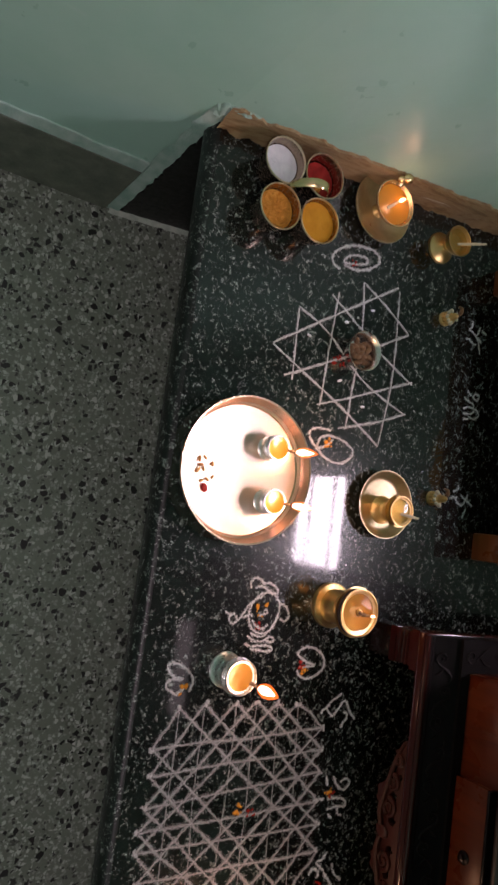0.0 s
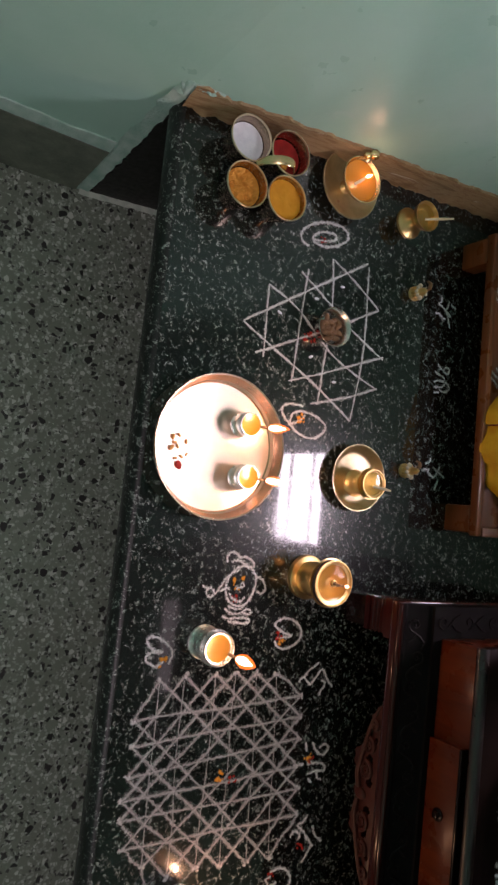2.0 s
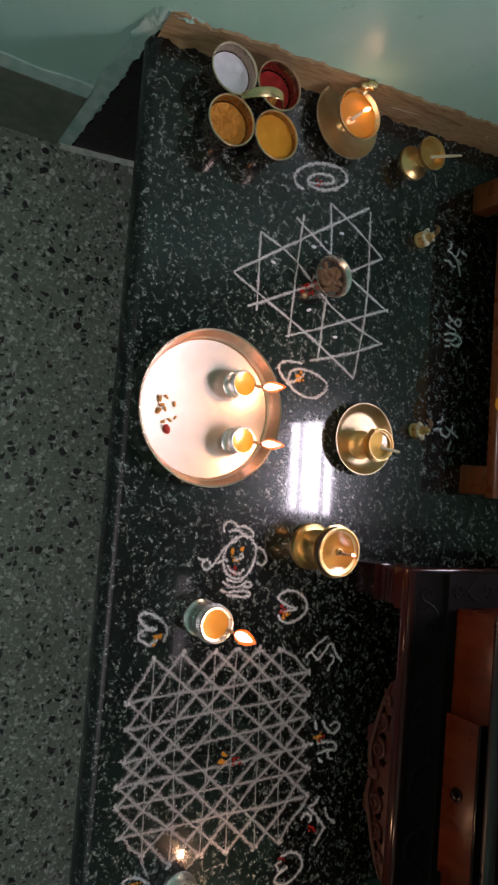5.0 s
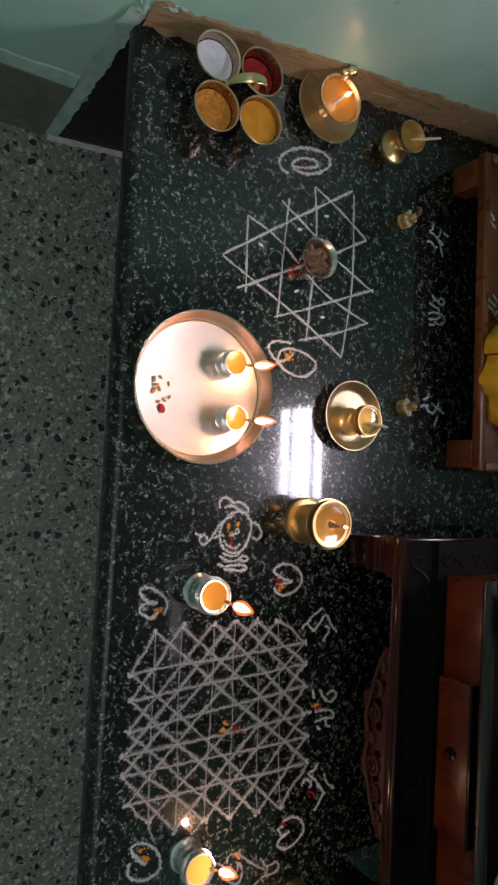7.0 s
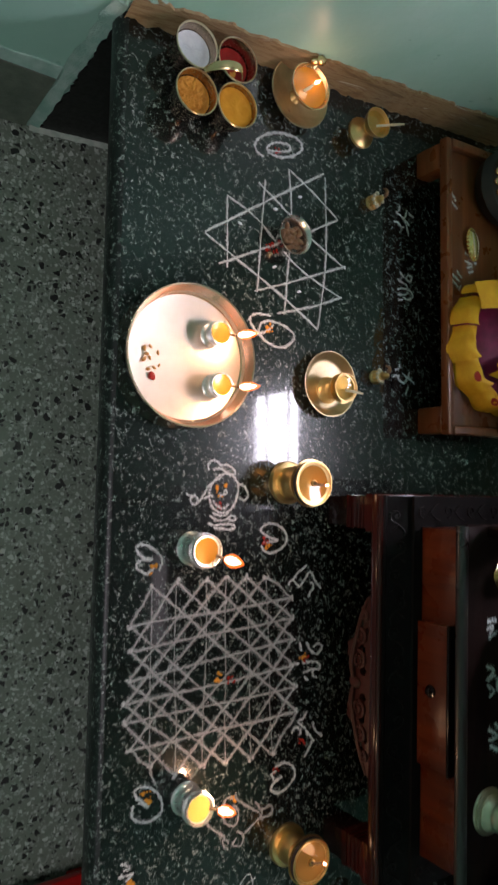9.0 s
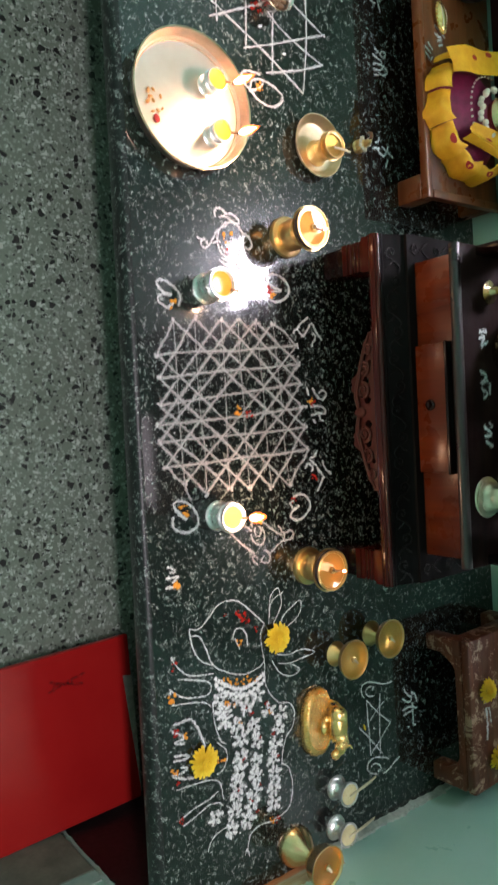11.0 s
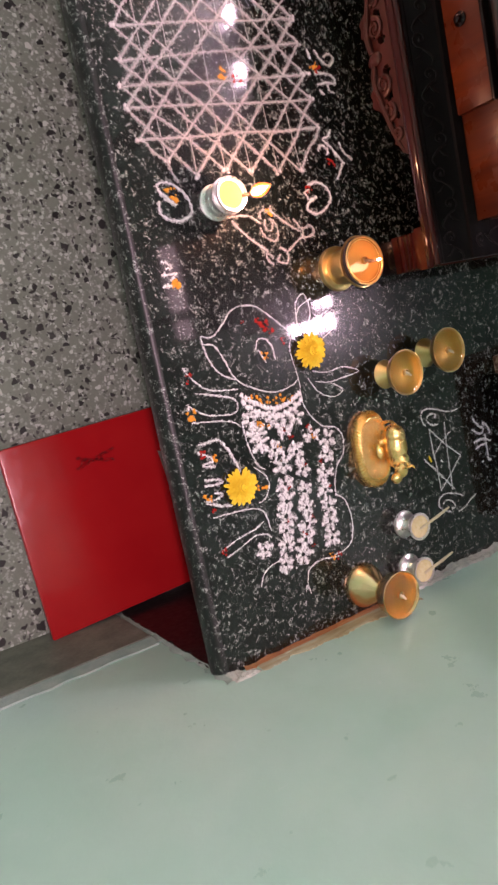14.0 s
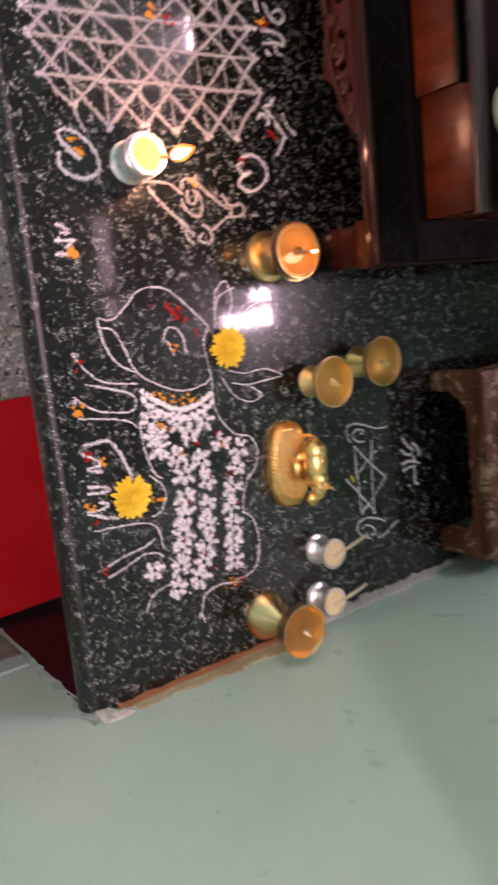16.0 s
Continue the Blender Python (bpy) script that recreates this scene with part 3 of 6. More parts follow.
def border(name, edge, sign, y0, y1, h0, h1, mat, label, deep=1.0):
    """A smeared band of paint along the wall above the shelf."""
    bm = bmesh.new()
    n = 150
    rows = []
    for k in range(n + 1):
        y = y0 + (y1 - y0) * k / n
        h = h0 + (h1 - h0) * k / n + 0.007 * noise.noise((y * 24, h0, 0)) + 0.005 * noise.noise((y * 90, h0, 5)) + 0.0015 * rng.uniform(-1, 1)
        rows.append([bm.verts.new((edge(y) + sign * d * deep, y, z)) for d, z in ((0.012 + 0.006 * noise.noise((y * 45, h0, 9)) + 0.003 * noise.noise((y * 160, h0, 9)), 0.0005), (0.010, 0.012), (0.006, h * 0.6), (0.004, h), (0.0, h + 0.001))])
    for a, b in zip(rows, rows[1:]):
        for k in range(4):
            bm.faces.new((a[k], a[k + 1], b[k + 1], b[k]))
    return solid(name, bm, mat, label, "wall border", kind="structure")


border("trim", LEFT, 1, 0.0, SLAB_Y - 0.01, 0.045, 0.070, BROWNB, "smeared brown painted band on the wall above the shelf")
border("trim", RIGHT, -1, 0.01, 0.30, 0.024, 0.040, KHAKIB, "khaki smear of old paint fading into the wall", 0.2)
border("trim", RIGHT, -1, -0.006, 0.30, 0.005, 0.009, ORANGEB, "smeared orange-brown painted band on the wall above the shelf", 0.35)
border("trim", RIGHT, -1, 0.302, SLAB_Y - 0.01, 0.010, 0.006, LUMP, "rough pale plaster band on the wall above the shelf")

# rough cement fillet at the foot of the black paint
bm = bmesh.new()
rows = []
for k in range(41):
    y = -0.02 + 0.34 * k / 40
    w = 0.007 + 0.003 * noise.noise((y * 60, 2.0, 0))
    rows.append([bm.verts.new((LEFT(y) + d, y, FLOOR + z)) for d, z in ((0.004, w), (0.008, w * 0.8), (0.006 + w, 0.001))])
for a, b in zip(rows, rows[1:]):
    for k in (0, 1):
        bm.faces.new((a[k], a[k + 1], b[k + 1], b[k]))
solid("trim", bm, LUMP, "rough cement fillet between black wall and floor", "plaster trim", kind="structure")

# ---- chalk drawings on the shelf ----
drawing("star_kolam", "interlaced star drawn in white chalk powder on granite", [
    (0.0034, 0.296, 0.135, 0.151, 0.365),
    (0.0034, 0.298, 0.135, 0.324, 0.184, 0.373, 0.277, 0.420, 0.353),
    (0.0034, 0.233, 0.174, 0.345, 0.175),
    (0.0034, 0.231, 0.173, 0.258, 0.231, 0.323, 0.314, 0.360, 0.405),
    (0.0034, 0.341, 0.160, 0.277, 0.296, 0.225, 0.397),
    (0.0034, 0.190, 0.245, 0.375, 0.230),
    (0.0034, 0.197, 0.232, 0.237, 0.294, 0.269, 0.340, 0.307, 0.414),
    (0.0034, 0.374, 0.225, 0.348, 0.298, 0.302, 0.414),
    (0.0034, 0.161, 0.292, 0.245, 0.297, 0.403, 0.284),
    (0.0034, 0.161, 0.292, 0.193, 0.349, 0.225, 0.397),
    (0.0034, 0.404, 0.270, 0.382, 0.344, 0.358, 0.405),
    (0.0034, 0.157, 0.368, 0.296, 0.370, 0.419, 0.353),
])
for rows in (
    (0.0045, 0.140, 0.248, 0.139, 0.264, 0.132, 0.289, 0.122, 0.294, 0.121, 0.278, 0.127, 0.258, 0.138, 0.248, 0.146, 0.259, 0.143, 0.286, 0.128, 0.313, 0.113, 0.318, 0.104, 0.301, 0.107, 0.268, 0.118, 0.242, 0.132, 0.227, 0.144, 0.226, 0.151, 0.233, 0.153, 0.243),
    (0.004, 0.423, 0.263, 0.432, 0.253, 0.439, 0.236, 0.426, 0.237, 0.418, 0.252, 0.421, 0.279, 0.432, 0.301, 0.445, 0.301, 0.458, 0.280, 0.454, 0.254, 0.435, 0.227, 0.419, 0.217, 0.410, 0.227, 0.409, 0.257),
):
    drawing("chalk_spiral", "white chalk spiral drawn on the granite", [rows], CHALK, group="chalk spirals")
for rows in (
    (0.004, 1.126, 0.271, 1.130, 0.263, 1.140, 0.269, 1.137, 0.282, 1.144, 0.267, 1.153, 0.262, 1.161, 0.278, 1.153, 0.298, 1.139, 0.308, 1.125, 0.302, 1.117, 0.287, 1.120, 0.269),
    (0.004, 1.118, 0.037, 1.127, 0.053, 1.113, 0.037, 1.102, 0.031, 1.098, 0.040, 1.103, 0.056, 1.119, 0.071, 1.138, 0.073, 1.147, 0.058, 1.144, 0.038, 1.134, 0.028, 1.120, 0.030),
    (0.004, 0.770, 0.244, 0.768, 0.272, 0.761, 0.254, 0.751, 0.240, 0.742, 0.248, 0.741, 0.267, 0.752, 0.285, 0.767, 0.290, 0.780, 0.280, 0.787, 0.260, 0.782, 0.246, 0.773, 0.241),
    (0.004, 0.797, 0.057, 0.804, 0.045, 0.794, 0.030, 0.785, 0.036, 0.784, 0.055, 0.781, 0.040, 0.769, 0.029, 0.763, 0.035, 0.767, 0.051, 0.783, 0.069, 0.802, 0.065),
):
    drawing("chalk_curl", "small white chalk curl drawn beside the lattice", [rows], CHALK, group="chalk curls")
LOTUS_HEAD = [
    (0.0048, 0.658, 0.146, 0.650, 0.144, 0.643, 0.150, 0.643, 0.158, 0.649, 0.166, 0.649, 0.177, 0.655, 0.189, 0.663, 0.191, 0.663, 0.182, 0.656, 0.170, 0.654, 0.161, 0.657, 0.152),
    (0.0048, 0.672, 0.157, 0.665, 0.164, 0.662, 0.178, 0.668, 0.190, 0.679, 0.197, 0.695, 0.196, 0.708, 0.191, 0.719, 0.181, 0.721, 0.166, 0.714, 0.154, 0.702, 0.147, 0.686, 0.147, 0.675, 0.153, 0.668, 0.166),
    (0.0048, 0.697, 0.163, 0.694, 0.170, 0.691, 0.177, 0.686, 0.173),
    (0.0048, 0.702, 0.153, 0.711, 0.160, 0.715, 0.171, 0.708, 0.180),
]
LOTUS_LIMBS = [
    (0.0046, 0.675, 0.153, 0.684, 0.143, 0.694, 0.137, 0.702, 0.130, 0.708, 0.122, 0.703, 0.115, 0.697, 0.116, 0.697, 0.125, 0.703, 0.127),
    (0.0046, 0.691, 0.107, 0.695, 0.114, 0.694, 0.123),
    (0.0046, 0.700, 0.137, 0.695, 0.146, 0.697, 0.153),
    (0.0046, 0.679, 0.195, 0.679, 0.204, 0.687, 0.213, 0.697, 0.215, 0.703, 0.208, 0.699, 0.200),
    (0.0046, 0.725, 0.147, 0.732, 0.160, 0.732, 0.175, 0.726, 0.185, 0.729, 0.193, 0.734, 0.190, 0.731, 0.180),
    (0.0046, 0.736, 0.144, 0.740, 0.159, 0.738, 0.173, 0.739, 0.186, 0.744, 0.192, 0.747, 0.183, 0.745, 0.166, 0.743, 0.154),
    (0.0046, 0.721, 0.152, 0.726, 0.169, 0.721, 0.181),
]
FIG_A = [
    (0.0036, 1.151, 0.123, 1.150, 0.138, 1.152, 0.156, 1.158, 0.169, 1.165, 0.176),
    (0.0036, 1.156, 0.130, 1.170, 0.142, 1.183, 0.154, 1.194, 0.168, 1.203, 0.179),
    (0.0036, 1.150, 0.197, 1.162, 0.211, 1.173, 0.226, 1.182, 0.241),
    (0.0036, 1.205, 0.174, 1.214, 0.176, 1.222, 0.184),
    (0.0036, 1.205, 0.174, 1.208, 0.182, 1.214, 0.184),
    (0.0036, 1.200, 0.198, 1.203, 0.206, 1.212, 0.211, 1.222, 0.207, 1.220, 0.197, 1.216, 0.191, 1.209, 0.199),
    (0.0036, 1.208, 0.209, 1.201, 0.222, 1.193, 0.235, 1.190, 0.246),
]
FIG_B = [
    (0.0036, 1.159, 0.184, 1.168, 0.182, 1.175, 0.187, 1.173, 0.193, 1.164, 0.196, 1.159, 0.191),
    (0.0036, 1.169, 0.174, 1.180, 0.177, 1.187, 0.185, 1.190, 0.195, 1.183, 0.201, 1.170, 0.201, 1.161, 0.197),
    (0.0036, 1.159, 0.177, 1.150, 0.178, 1.146, 0.186, 1.150, 0.195, 1.141, 0.198),
    (0.0036, 1.164, 0.231, 1.169, 0.237, 1.176, 0.241, 1.178, 0.249, 1.176, 0.259, 1.182, 0.265, 1.189, 0.261, 1.191, 0.249, 1.191, 0.242, 1.182, 0.245, 1.176, 0.241),
]
STAR = [
    (0.0034, 1.520, 0.417, 1.561, 0.418, 1.594, 0.420, 1.626, 0.419),
    (0.0034, 1.518, 0.454, 1.544, 0.451, 1.585, 0.448, 1.632, 0.446),
    (0.0034, 1.520, 0.417, 1.552, 0.445, 1.582, 0.478),
    (0.0034, 1.582, 0.478, 1.602, 0.452, 1.626, 0.419),
    (0.0034, 1.536, 0.464, 1.548, 0.440, 1.568, 0.415),
    (0.0034, 1.565, 0.394, 1.586, 0.413, 1.611, 0.433, 1.633, 0.451),
    (0.0034, 1.577, 0.431, 1.581, 0.435),
]
drawing("chalk_lotus", "white chalk scroll figure drawn on the granite", LOTUS_HEAD + LOTUS_LIMBS, CHALKDENSE)
drawing("chalk_figure", "small chalk figure with looped ends beside a lamp", FIG_A + FIG_B, LATTICECHALK)
drawing("small_star", "small chalk star of straight crossing lines on granite", STAR, CHALKDENSE, straight=True)
drawing("chalk_curl", "white chalk curl at the end of the small star", [
    (0.0034, 1.514, 0.411, 1.505, 0.406, 1.494, 0.405, 1.488, 0.412, 1.488, 0.424, 1.493, 0.440, 1.502, 0.463, 1.505, 0.480, 1.504, 0.490),
    (0.0034, 1.507, 0.434, 1.501, 0.437, 1.498, 0.428, 1.501, 0.418, 1.508, 0.417, 1.516, 0.426, 1.518, 0.440),
], CHALKDENSE, group="chalk curls")
drawing("chalk_curl", "white chalk curl at the end of the small star", [
    (0.0034, 1.650, 0.468, 1.639, 0.448, 1.634, 0.425, 1.639, 0.412, 1.650, 0.409, 1.659, 0.417, 1.667, 0.433),
    (0.0034, 1.649, 0.418, 1.645, 0.426, 1.650, 0.439, 1.660, 0.445, 1.664, 0.435),
    (0.0034, 1.656, 0.498, 1.662, 0.482, 1.669, 0.469, 1.672, 0.450),
], CHALKDENSE, group="chalk curls")
drawing("chalk_letter", "unreadable white chalk letter beside the lattice", [
    (0.0047, 0.839, 0.293, 0.832, 0.303, 0.843, 0.315, 0.831, 0.328, 0.822, 0.338, 0.839, 0.350, 0.851, 0.361),
    (0.0047, 0.811, 0.330, 0.822, 0.312, 0.832, 0.303),
    (0.0047, 0.838, 0.337, 0.844, 0.345, 0.862, 0.333),
], CHALKDENSE, group="letters by the lattice", category="chalk marks")
drawing("chalk_letter", "unreadable white chalk letter beside the lattice", [
    (0.0047, 0.932, 0.317, 0.947, 0.320),
    (0.0047, 0.934, 0.329, 0.951, 0.341, 0.955, 0.355, 0.945, 0.362, 0.939, 0.353, 0.945, 0.344),
    (0.0047, 0.966, 0.296, 0.966, 0.316),
    (0.0047, 0.967, 0.322, 0.967, 0.341, 0.972, 0.357, 0.981, 0.356, 0.979, 0.340, 0.983, 0.324),
    (0.0047, 0.979, 0.343, 0.991, 0.345, 0.994, 0.353),
    (0.0047, 0.989, 0.326, 0.996, 0.334),
], CHALKDENSE, group="letters by the lattice", category="chalk marks")
drawing("chalk_letter", "unreadable white chalk letter beside the lattice", [
    (0.0047, 1.045, 0.332, 1.054, 0.325, 1.059, 0.314, 1.070, 0.327, 1.084, 0.334),
    (0.0047, 1.074, 0.301, 1.067, 0.308, 1.072, 0.319, 1.081, 0.316),
    (0.0047, 1.063, 0.343, 1.077, 0.348, 1.090, 0.363),
    (0.0047, 1.078, 0.332, 1.091, 0.342, 1.104, 0.336, 1.116, 0.327),
    (0.0047, 1.091, 0.342, 1.095, 0.347),
], CHALKDENSE, group="letters by the lattice", category="chalk marks")
drawing("chalk_letter", "unreadable white chalk letter before the prayer seat", [
    (0.0047, 0.165, 0.543, 0.176, 0.543, 0.182, 0.536, 0.185, 0.546, 0.195, 0.558, 0.209, 0.564, 0.220, 0.568),
    (0.0047, 0.200, 0.529, 0.200, 0.540, 0.206, 0.548, 0.205, 0.556),
    (0.0047, 0.172, 0.563, 0.183, 0.560, 0.192, 0.552),
    (0.0047, 0.177, 0.567, 0.182, 0.581),
    (0.0047, 0.191, 0.558, 0.200, 0.569),
], CHALKDENSE, group="letters by the prayer seat", category="chalk marks")
drawing("chalk_letter", "unreadable white chalk letter before the prayer seat", [
    (0.0047, 0.291, 0.545, 0.301, 0.559, 0.305, 0.570, 0.297, 0.575, 0.294, 0.566, 0.301, 0.559),
    (0.0047, 0.305, 0.538, 0.310, 0.552, 0.314, 0.563, 0.322, 0.561),
    (0.0047, 0.324, 0.537, 0.320, 0.552, 0.323, 0.571, 0.331, 0.577, 0.339, 0.567, 0.337, 0.551),
    (0.0047, 0.333, 0.538, 0.331, 0.556, 0.325, 0.566),
    (0.0047, 0.343, 0.539, 0.341, 0.552),
], CHALKDENSE, group="letters by the prayer seat", category="chalk marks")
drawing("chalk_letter", "unreadable white chalk letter before the prayer seat", [
    (0.0047, 0.461, 0.543, 0.468, 0.541, 0.473, 0.531),
    (0.0047, 0.485, 0.525, 0.482, 0.535, 0.491, 0.543, 0.494, 0.554, 0.484, 0.563, 0.474, 0.568),
    (0.0047, 0.477, 0.550, 0.484, 0.563, 0.494, 0.580),
    (0.0047, 0.499, 0.565, 0.509, 0.560, 0.517, 0.558),
    (0.0047, 0.480, 0.542, 0.488, 0.538),
], CHALKDENSE, group="letters by the prayer seat", category="chalk marks")
drawing("chalk_letter", "unreadable white chalk mark before the worn stool", [
    (0.0047, 1.529, 0.521, 1.544, 0.532, 1.550, 0.542, 1.543, 0.545, 1.552, 0.554, 1.564, 0.558),
    (0.0047, 1.547, 0.515, 1.557, 0.528, 1.559, 0.538, 1.552, 0.544),
    (0.0047, 1.570, 0.514, 1.569, 0.529, 1.571, 0.542, 1.577, 0.557),
    (0.0047, 1.582, 0.515, 1.579, 0.533, 1.579, 0.547),
    (0.0047, 1.562, 0.544, 1.590, 0.544, 1.606, 0.544, 1.610, 0.551),
    (0.0047, 1.607, 0.526, 1.608, 0.531),
], CHALKDENSE, category="chalk marks")
drawing("chalk_marks", "short white chalk strokes by the shelf edge", [
    (0.005, 1.195, 0.012, 1.197, 0.020, 1.204, 0.025, 1.204, 0.016),
    (0.005, 1.211, 0.009, 1.212, 0.021, 1.212, 0.030, 1.220, 0.020),
    (0.005, 1.226, 0.007, 1.225, 0.016, 1.227, 0.025),
], CHALKDENSE, category="chalk marks")


LATTICE_TIPS = {
    "back": ((0.823, 0.054), (0.819, 0.093), (0.818, 0.143), (0.817, 0.177), (0.820, 0.213), (0.822, 0.250)),
    "front": ((0.875, 0.022), (0.911, 0.023), (0.951, 0.019), (0.981, 0.016), (1.007, 0.014), (1.044, 0.023)),
    "near": ((1.074, 0.054), (1.093, 0.093), (1.091, 0.138), (1.095, 0.178), (1.098, 0.224), (1.100, 0.264)),
    "deep": ((0.860, 0.300), (0.892, 0.302), (0.925, 0.304), (0.968, 0.304), (1.002, 0.307), (1.041, 0.311)),
}


def lattice():
    """The big lattice: tips on four sides joined across and slantwise."""
    back, front, near, deep = LATTICE_TIPS.values()
    top_thing = thing("lattice_kolam", "large square lattice of crossing white chalk lines", "chalk drawing")
    for i in range(6):
        for a, b, w in ((front[i], deep[i], 0.0047), (back[i], near[i], 0.0020), (back[i], deep[5 - i], 0.0049), (front[i], near[5 - i], 0.0049), (front[i], back[i], 0.0049), (near[i], deep[i], 0.0049)):
            q = [(a[0] + (b[0] - a[0]) * u + 0.0022 * rng.uniform(-1, 1), a[1] + (b[1] - a[1]) * u + 0.0022 * rng.uniform(-1, 1)) for u in (0.25, 0.5, 0.75)]
            bm = ribbon(bmesh.new(), [a, *q, b], w * rng.uniform(0.95, 1.35), per=12)
            for end in (a, b):
                blot(bm, end[0] + 0.004 * rng.uniform(-1, 1), end[1] + 0.004 * rng.uniform(-1, 1), 0.0042 * rng.uniform(0.7, 1.2))
            for _ in range(7):
                u = rng.random()
                blot(bm, a[0] + (b[0] - a[0]) * u + 0.008 * rng.uniform(-1, 1), a[1] + (b[1] - a[1]) * u + 0.008 * rng.uniform(-1, 1), rng.uniform(0.0008, 0.0018))
            part("chalk_line", bm, LATTICECHALK, top_thing)
    # a tail runs on from the first near tip
    part("chalk_line", ribbon(bmesh.new(), [(1.074, 0.054), (1.086, 0.057), (1.100, 0.064)], 0.0042, per=8), LATTICECHALK, top_thing)
    return top_thing


lattice()


COW_HEAD = [
    (0.0036, 1.296, 0.044, 1.300, 0.061, 1.288, 0.079, 1.271, 0.099, 1.268, 0.118, 1.274, 0.140, 1.296, 0.165, 1.321, 0.189),
    (0.0036, 1.307, 0.044, 1.327, 0.048, 1.347, 0.058, 1.359, 0.074, 1.363, 0.084),
    (0.0036, 1.307, 0.044, 1.312, 0.060, 1.333, 0.071, 1.360, 0.081, 1.377, 0.101, 1.393, 0.137, 1.391, 0.170, 1.385, 0.182),
    (0.0036, 1.296, 0.044, 1.307, 0.044),
    (0.0036, 1.330, 0.124, 1.318, 0.130, 1.318, 0.141, 1.330, 0.151, 1.350, 0.152),
    (0.0036, 1.331, 0.128, 1.351, 0.136),
]
COW_EARS = [
    (0.003, 1.325, 0.198, 1.303, 0.202, 1.279, 0.206, 1.269, 0.223, 1.297, 0.228, 1.327, 0.208),
    (0.003, 1.335, 0.220, 1.318, 0.231, 1.308, 0.248, 1.300, 0.271, 1.324, 0.265, 1.342, 0.229),
    (0.003, 1.303, 0.200, 1.286, 0.211, 1.277, 0.234),
    (0.003, 1.379, 0.211, 1.386, 0.236, 1.385, 0.268, 1.397, 0.296, 1.400, 0.266, 1.401, 0.238, 1.395, 0.213),
    (0.003, 1.387, 0.200, 1.411, 0.215, 1.424, 0.240, 1.417, 0.259, 1.402, 0.238),
    (0.003, 1.321, 0.189, 1.337, 0.180, 1.360, 0.181, 1.385, 0.184, 1.420, 0.183, 1.447, 0.196, 1.463, 0.212),
]
COW_FORELEGS = [
    (0.0034, 1.331, 0.007, 1.351, 0.020, 1.368, 0.041, 1.376, 0.082),
    (0.0034, 1.367, 0.017, 1.380, 0.057, 1.390, 0.075, 1.404, 0.074),
    (0.0034, 1.379, 0.003, 1.385, 0.008, 1.399, 0.029, 1.406, 0.060, 1.404, 0.074),
    (0.0034, 1.403, 0.003, 1.411, 0.044, 1.418, 0.065, 1.427, 0.074),
]
COW_HINDLEGS = [
    (0.0036, 1.420, 0.077, 1.452, 0.078, 1.483, 0.086, 1.494, 0.097),
    (0.0036, 1.485, 0.079, 1.502, 0.095, 1.519, 0.097, 1.533, 0.086, 1.536, 0.075),
    (0.0036, 1.533, 0.001, 1.536, 0.036, 1.540, 0.063, 1.551, 0.080, 1.580, 0.085),
    (0.0036, 1.581, 0.002, 1.573, 0.030, 1.569, 0.059, 1.563, 0.076),
    (0.0036, 1.592, 0.007, 1.585, 0.035, 1.578, 0.058, 1.582, 0.076, 1.589, 0.083),
    (0.0036, 1.650, 0.049, 1.636, 0.057, 1.627, 0.073, 1.626, 0.100),
]
COW_BACK = [
    (0.0036, 1.462, 0.211, 1.469, 0.232, 1.485, 0.241, 1.509, 0.236, 1.524, 0.220, 1.543, 0.211, 1.567, 0.206),
    (0.0036, 1.564, 0.207, 1.579, 0.222, 1.610, 0.227, 1.641, 0.219, 1.651, 0.200, 1.651, 0.182),
    (0.0036, 1.656, 0.190, 1.650, 0.157, 1.655, 0.135, 1.670, 0.127, 1.684, 0.123),
    (0.0036, 1.686, 0.119, 1.677, 0.124, 1.691, 0.128),
]
COW_HOOVES = [
    (0.006, 1.433, 0.004, 1.434, 0.018, 1.434, 0.034, 1.449, 0.045, 1.469, 0.053, 1.486, 0.057),
    (0.006, 1.443, 0.000, 1.451, 0.015, 1.459, 0.020, 1.461, 0.004, 1.468, 0.022),
    (0.006, 1.481, 0.001, 1.486, 0.023, 1.492, 0.023, 1.488, -0.001),
    (0.006, 1.501, 0.011, 1.507, 0.023, 1.510, 0.012, 1.509, -0.004),
    (0.006, 1.511, -0.004, 1.521, 0.018, 1.526, 0.034),
    (0.006, 1.336, 0.009, 1.331, 0.011),
    (0.006, 1.386, 0.003, 1.378, 0.003),
]


